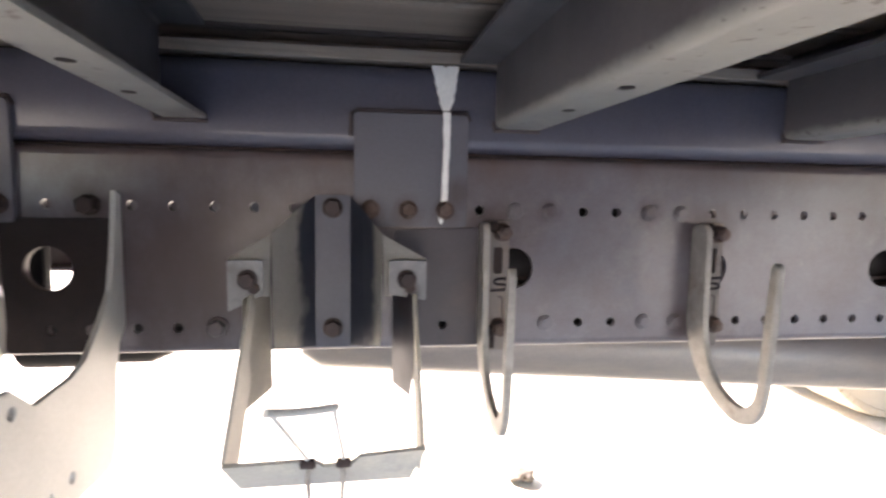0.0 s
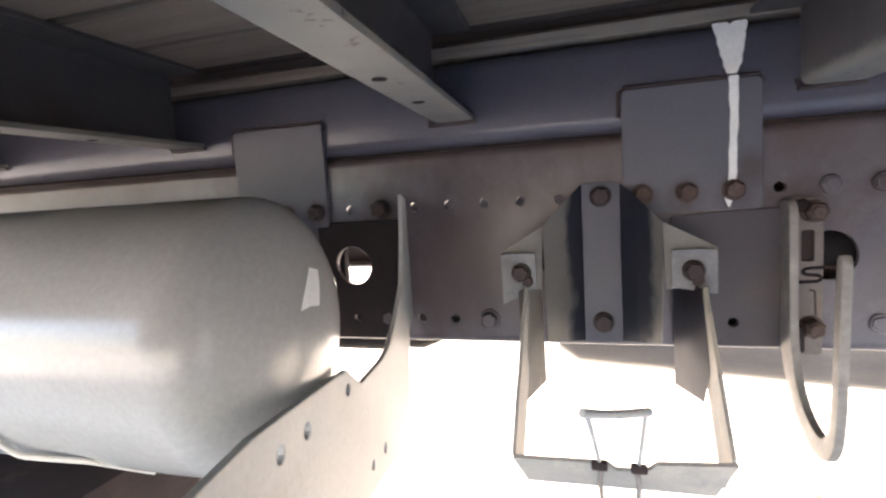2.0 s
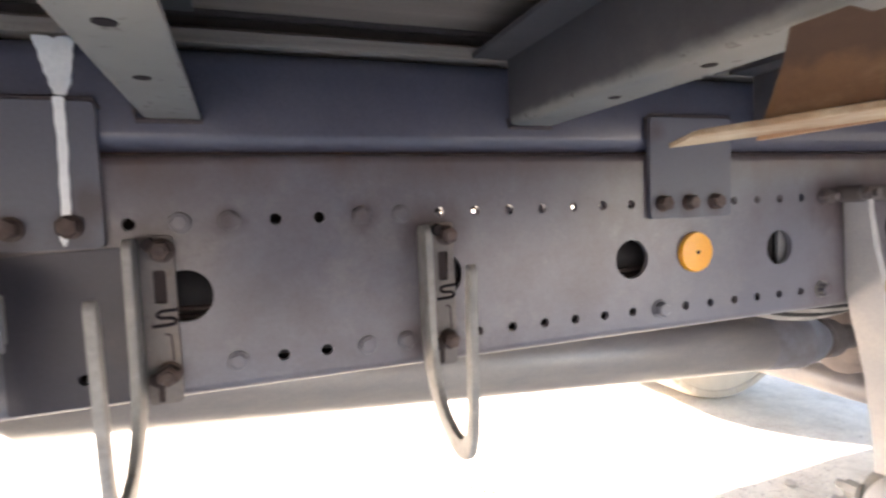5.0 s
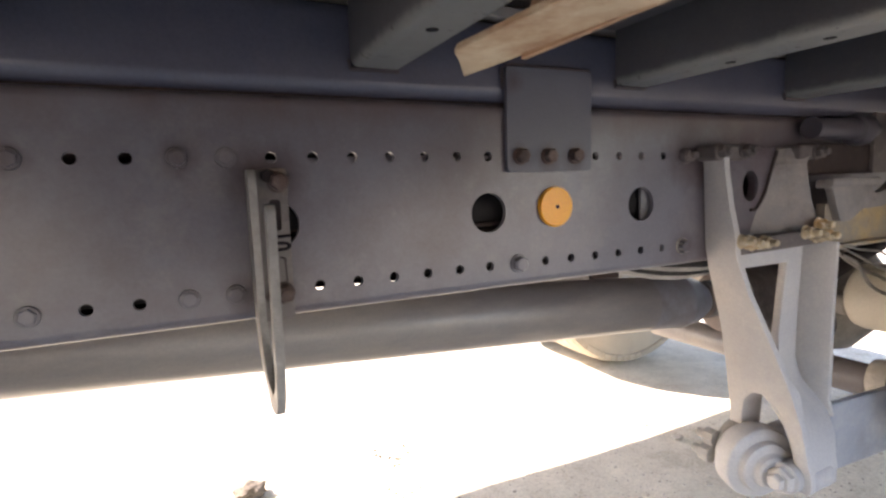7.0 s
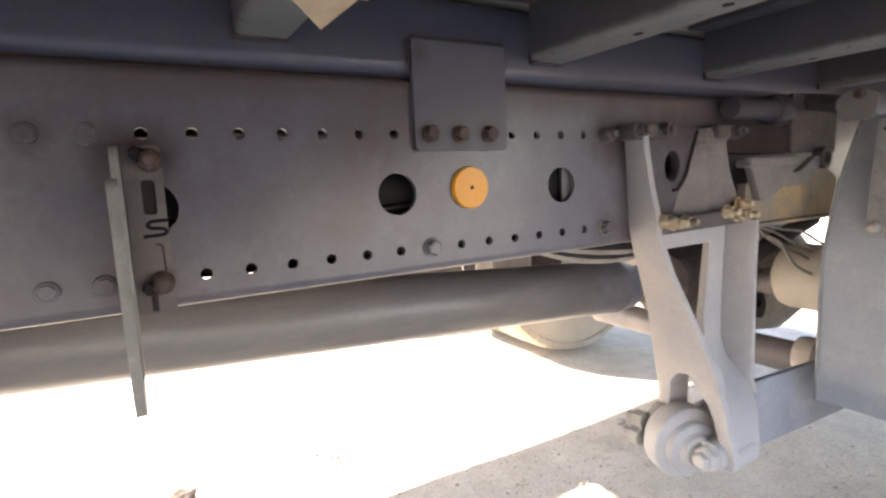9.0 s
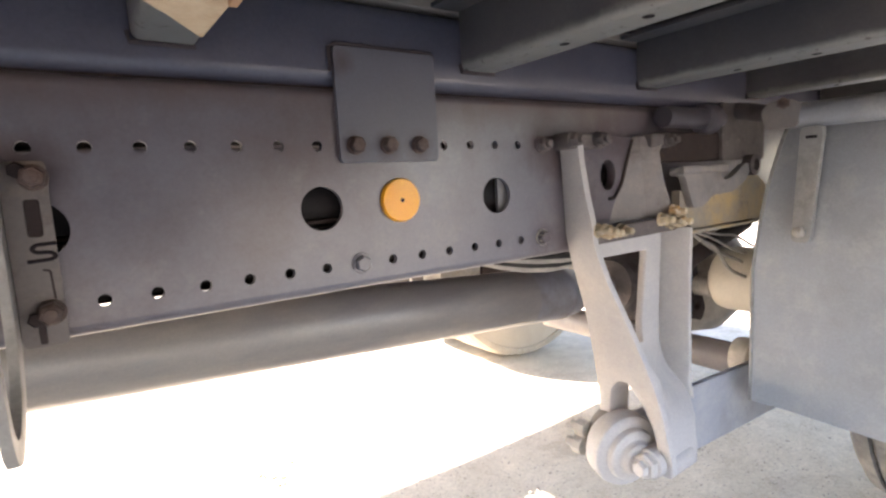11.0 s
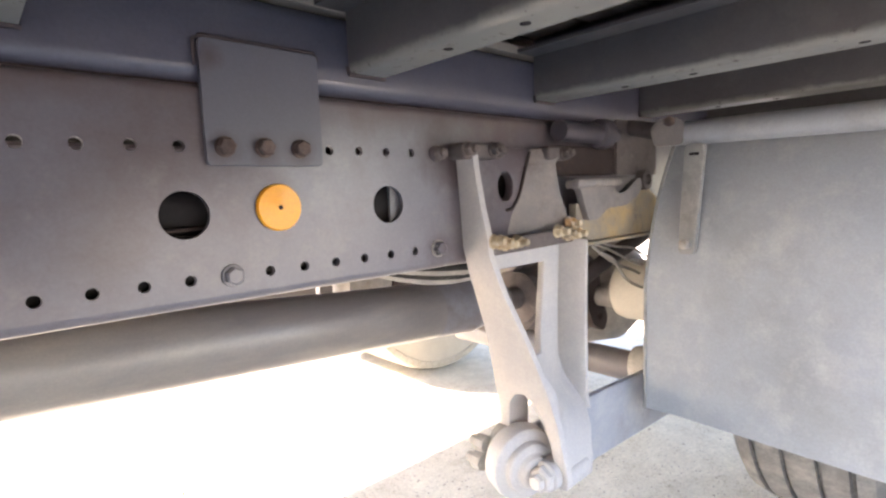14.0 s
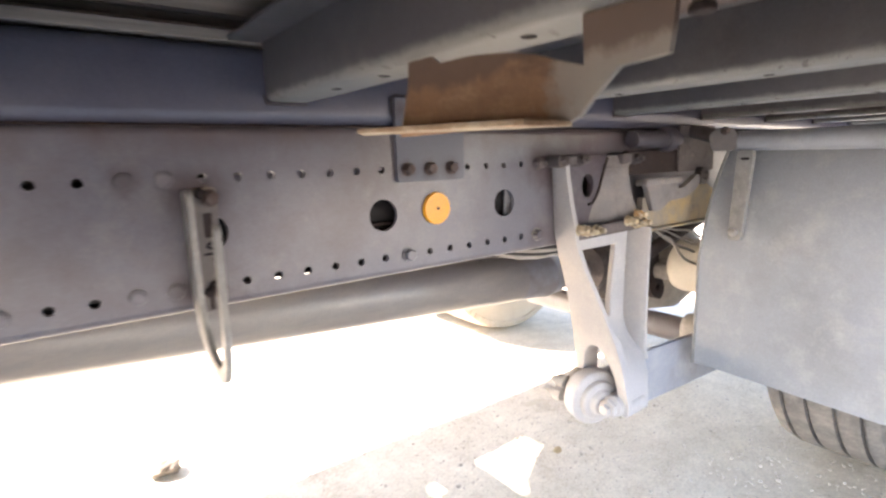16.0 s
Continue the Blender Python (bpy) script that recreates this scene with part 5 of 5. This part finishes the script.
lathe(bm, [(0.021, 1.36), (0.022, 1.50), (0.030, 1.503), (0.033, 1.51), (0.033, 1.535), (0.028, 1.54), (0.016, 1.55), (0.016, 1.58)], "x", (0, -0.034, 0.975), 24)
part("tube", bm, "darkplate", st, smooth=35)

# ---- mudguard ----
mg = thing("mudguard", "large dusty grey plastic mudguard in front of the rear wheel", "mudguard")
bm = bmesh.new()
t = bmesh.new()
nu, nv = 12, 16
grid = []
for i in range(nu + 1):
    row = []
    for j in range(nv + 1):
        s, v = i / nu, j / nv
        y = -0.106 - 0.03 * max(0, v - 0.5) * 2 * (1 - s) * 1.2 - s * 0.762
        z = 0.343 - 0.03 * s + v * (0.60 + 0.02 * s)
        x = 1.60 + 0.07 * max(0, v - 0.62) ** 2 * 6 - 0.012 * math.exp(-((s - 0.02) / 0.03) ** 2)
        row.append(t.verts.new((x, y, z)))
    grid.append(row)
for i in range(nu):
    for j in range(nv):
        t.faces.new((grid[i][j], grid[i + 1][j], grid[i + 1][j + 1], grid[i][j + 1]))
bmesh.ops.recalc_face_normals(t, faces=t.faces)
bmesh.ops.solidify(t, geom=t.faces[:], thickness=0.006)
join(bm, t)
part("panel", bm, "mud", mg, smooth=40)
bm = bmesh.new()
sheet(bm, "yz", rounded([(-0.194, 0.94), (-0.234, 0.94), (-0.216, 0.71), (-0.182, 0.71)], 0.012), 1.575, 1.59, bevel=0.002)
strap = part("strap", bm, "strapdirt", mg, "dusty brown-grey strap")
bm = bmesh.new()
sheet(bm, "yz", rounded([(-0.204, 0.916), (-0.224, 0.916), (-0.224, 0.922), (-0.204, 0.922)], 0.003), 1.574, 1.5746)
part("slot", bm, "mark", strap, "dark slot in the strap")
bm = bmesh.new()
tube(bm, [(1.585 + 0.07 * max(0, v - 0.62) ** 2 * 6, -0.105 - 0.072 * max(0, v - 0.5), 0.343 + 0.6 * v) for v in [i / 14 for i in range(15)]], 0.0035, 8)
part("rolled_edge", bm, "strapdirt", mg, smooth=60)
bm = bmesh.new()
lathe(bm, [(0.011, 0), (0.011, 0.01), (0.005, 0.014), (0, 0.014)], "x", (1.575, -0.199, 0.732), 12, Matrix.Rotation(radians(-90), 4, "Y"))
part("bolt", bm, "bolt_clean", strap)
pipe = thing("mudguard_pipe", "dusty grey steel support pipe above the mudguard", "pipe")
bm = bmesh.new()
tube(bm, [(1.597, -0.15, 0.966), (1.597, -0.2, 0.964), (1.59, -0.9, 0.955)], 0.025, 16)
part("pipe", bm, "mud", pipe, smooth=60)
bm = bmesh.new()
tube(bm, bend([(1.66, 0.03, 1.0), (1.65, -0.05, 0.995), (1.62, -0.13, 0.972), (1.60, -0.17, 0.966)], 0.05), 0.019, 12)
part("pipe_stub", bm, "greasy", pipe, smooth=60)
bm = bmesh.new()
sheet(bm, "yz", rounded([(-0.13, 0.94), (-0.19, 0.94), (-0.195, 0.985), (-0.175, 0.998), (-0.14, 0.998), (-0.12, 0.98)], 0.012), 1.572, 1.579, bevel=0.002)
clampp = part("clamp_plate", bm, "castdark", pipe)
bm = bmesh.new()
lathe(bm, [(0.011, 0), (0.011, 0.009), (0.006, 0.013), (0, 0.013)], "x", (1.572, -0.165, 0.99), 6, Matrix.Rotation(radians(-90), 4, "Y"))
part("bolt", bm, "bolt", clampp)

# ---- far side of the chassis ----
def hung_box(name, label, x0, x1, y0, y1, z0, z1, mat, cat):
    b = thing(name, label, cat)
    part("body", box(bmesh.new(), x0, x1, y0, y1, z0, z1, 0.012, 2), mat, b, smooth=35)
    bm = bmesh.new()
    box(bm, x0 + 0.02, x0 + 0.05, y0 + 0.01, y1 - 0.01, z1, 1.0, 0.002, 1)
    part("bracket", bm, "rail", b)
    return b
hung_box("side_locker", "dark dusty side locker hung on the opposite rail", 0.94, 1.286, 0.86, 1.0, 0.50, 0.78, "shaft", "locker")
hung_box("air_canister", "pale dusty air canister on the opposite rail", 1.41, 1.595, 0.86, 1.0, 0.48, 0.78, "galv", "canister")
hung_box("valve_block", "dark valve block on the opposite rail", 1.60, 1.745, 0.86, 1.0, 0.46, 0.78, "rust_dark", "valve")
post = thing("guard_post", "dark tapered guard post on the opposite rail", "post")
part("post", sheet(bmesh.new(), "xz", [(1.345, 0.48), (1.395, 0.48), (1.41, 0.99), (1.355, 0.99)], 0.95, 0.98, bevel=0.002), "shaft", post)
# dark box added in place of the shadow under the tank
tank_dark = thing("battery_box", "dark box added under the air tank to keep the space there dark", "battery box")
part("box", box(bmesh.new(), -2.4, -0.64, -0.50, -0.20, 0.2, 0.70, 0.015, 2), "rust_dark", tank_dark, smooth=35)
part("bracket", box(bmesh.new(), -1.6, -1.55, -0.21, 0.06, 0.66, 0.7295, 0.002, 1), "rust_dark", tank_dark)
stick = thing("stick", "weathered wooden stick lying on the yard", "debris")
bm = bmesh.new()
t = bmesh.new()
box(t, 0, 0.55, -0.022, 0.022, 0.0, 0.035, 0.006, 2)
for v in t.verts:
    v.co.y *= 1 - 0.5 * v.co.x
    v.co.z *= 1 - 0.4 * v.co.x
join(bm, t, Matrix.Translation((1.61, 1.88, -0.008)) @ Matrix.Rotation(radians(-14), 4, "Z"))
part("stick", bm, "wood", stick, smooth=40)

# ---- small things on the ground ----
def pebble(name, label, x, y, r, mat, sq=0.6):
    p = thing(name, label, "debris")
    bm = bmesh.new()
    bmesh.ops.create_icosphere(bm, subdivisions=3, radius=r)
    for v in bm.verts:
        d = v.co / r
        v.co *= 1 + 0.4 * noise.noise(d * 1.4 + Vector((x, y, 0)) * 5) + 0.25 * noise.noise(d * 4.1)
        v.co.x *= 1.25
        v.co.z *= sq
    bmesh.ops.translate(bm, verts=bm.verts, vec=(x, y, r * sq * 0.75))
    part("body", bm, mat, p)
pebble("stone", "small pale stone on the concrete", 1.70, 0.54, 0.016, "stone")
pebble("clod", "dark crumpled clod of dirt on the ground", 0.353, 0.905, 0.036, "soil")
pebble("stone", "pale pebble on the ground beside the hanger", 1.376, 0.21, 0.012, "leaf")

# ---- hoses and cables inside the rail ----
def hose(name, label, pts, r, mat):
    h = thing(name, label, "hose", group="hoses in the rail")
    part("hose", tube(bmesh.new(), pts, r, 10), mat, h, smooth=60)
rnd = random.Random(5)
for k, (z0, r, x0, n) in enumerate(((0.768, 0.0095, -0.42, 37), (0.757, 0.010, 0.54, 21), (0.787, 0.008, -0.42, 37), (0.756, 0.0095, -0.42, 12))):
    y0, ph = 0.025 + 0.006 * (k % 2), rnd.uniform(0, 6)
    pts = [(x0 + 0.06 * i, y0 + 0.006 * math.sin(i * 0.7 + ph), z0 + 0.004 * math.sin(i * 0.45 + ph)) for i in range(n)]
    hose("air_hose", "black dusty air hose running inside the chassis rail", pts, r, "black")
# black rolls added behind the big holes to keep them dark; thin cables in front
filler = thing("cable_loom", "thick black rolls added inside the chassis rail to darken its holes, with thin cables", "cable")
pts = [(-0.30 + 0.06 * i, 0.066 + 0.004 * math.sin(i * 0.9), 0.846 + 0.003 * math.sin(i * 0.6)) for i in range(29)]
part("sleeve", tube(bmesh.new(), pts, 0.046, 18), "plain_black", filler, smooth=60)
part("lower_sleeve", tube(bmesh.new(), [(x, y - 0.004, z - 0.062) for x, y, z in pts if x > 0.5], 0.042, 16), "plain_black", filler, smooth=60)
for y0, z0, r in ((0.018, 0.829, 0.0028), (0.018, 0.820, 0.0024)):
    pts = [(-0.28 + 0.06 * i, y0 + 0.003 * math.sin(i * 1.1 + r * 900), z0 + 0.004 * math.sin(i * 0.8 + y0 * 300)) for i in range(20)]
    part("thin_cable", tube(bmesh.new(), pts, r, 8), "rust_dark", filler, "thin dusty cable along the black rolls", smooth=60)
inner = thing("inner_gusset", "grey steel gusset plate inside the chassis rail", "plate")
part("plate", sheet(bmesh.new(), "xz", rounded([(0.962, 0.745), (1.10, 0.745), (1.10, 0.985), (0.962, 0.985)], 0.01), 0.012, 0.018), "beam", inner)
# three more hoses, added behind the top hole row to darken it
for k in range(3):
    pts = [(-0.05 + 0.06 * i, 0.03 + 0.008 * k + 0.006 * math.sin(i * 0.5 + k), 0.897 + 0.017 * k + 0.008 * math.sin(i * 0.37 + 2 * k)) for i in range(19)]
    hose("air_hose", "black dusty air hose running inside the chassis rail", pts, 0.008, "black")
for k in range(4):
    pts = [(0.95 + 0.07 * i, 0.10 + 0.02 * k, 0.742 - 0.045 * math.sin(min(i, 8) / 8 * math.pi) * (0.5 + 0.25 * k) - 0.004 * i) for i in range(11)]
    hose("air_hose", "dusty hose sagging below the rail near the axle", pts, 0.007 + 0.001 * k, "dusty" if k % 2 else "black")

hose("tank_cable", "thin pale cable hanging under the air tank", bend([(-0.75, -0.468, 0.86), (-0.656, -0.463, 0.819), (-0.624, -0.452, 0.793), (-0.604, -0.444, 0.774), (-0.575, -0.442, 0.7735), (-0.55, -0.436, 0.771), (-0.53, -0.40, 0.745)], 0.006), 0.0022, "pale")
for k, (p, q) in enumerate((((1.60, 0.720), (1.99, 0.605)), ((1.62, 0.706), (1.93, 0.575)), ((1.66, 0.722), (1.98, 0.635)), ((1.64, 0.694), (1.86, 0.56)))):
    pts = [(p[0] + (q[0] - p[0]) * i / 11, 0.056 - 0.006 * k + 0.004 * math.sin(i * 0.8 + k), p[1] + (q[1] - p[1]) * i / 11 + 0.007 * math.sin(i * 0.7 + 2 * k)) for i in range(12)]
    hose("brake_line", "thin dusty brake line above the axle", pts, 0.0034 + 0.0008 * (k % 2), "dusty")

# ---- specks of debris ----
specks = bmesh.new()
rs = random.Random(23)
for cx, cy, rx, ry, n in ((0.81, 0.93, 0.085, 0.05, 46), (1.03, 0.84, 0.10, 0.035, 30), (0.74, 0.72, 0.08, 0.04, 16)):
    for k in range(n):
        r = rs.uniform(0.0015, 0.005)
        t = bmesh.new()
        bmesh.ops.create_icosphere(t, subdivisions=1, radius=r)
        for v in t.verts:
            v.co *= rs.uniform(0.7, 1.35)
            v.co.x *= 1.5
            v.co.z *= 0.5
        join(specks, t, Matrix.Translation((rs.gauss(cx, rx * 0.6), rs.gauss(cy, ry * 0.6), r * 0.2 - 0.003)) @ Matrix.Rotation(rs.uniform(0, 6), 4, "Z"))
sp = part("debris_specks", specks, "soil")
tagged(sp, "dark specks of dry dirt and leaf scattered on sunlit concrete", "debris", kind="stuff")

# ---- grit ----
grit = bmesh.new()
rg = random.Random(11)
for k in range(3000):
    gx, gy = rg.uniform(0.7, 2.4), rg.uniform(-0.6, 0.75)
    r = rg.uniform(0.001, 0.0038) * (2.0 if rg.random() < 0.06 else 1)
    t = bmesh.new()
    bmesh.ops.create_icosphere(t, subdivisions=1, radius=r)
    for v in t.verts:
        v.co *= rg.uniform(0.7, 1.3)
        v.co.z *= 0.6
    me_at = Matrix.Translation((gx, gy, r * 0.3 - 0.004)) @ Matrix.Rotation(rg.uniform(0, 6), 4, "Z")
    join(grit, t, me_at)
g = part("grit", grit, "stone")
tagged(g, "scattered pale grit and small stones on the concrete", "grit", kind="stuff")
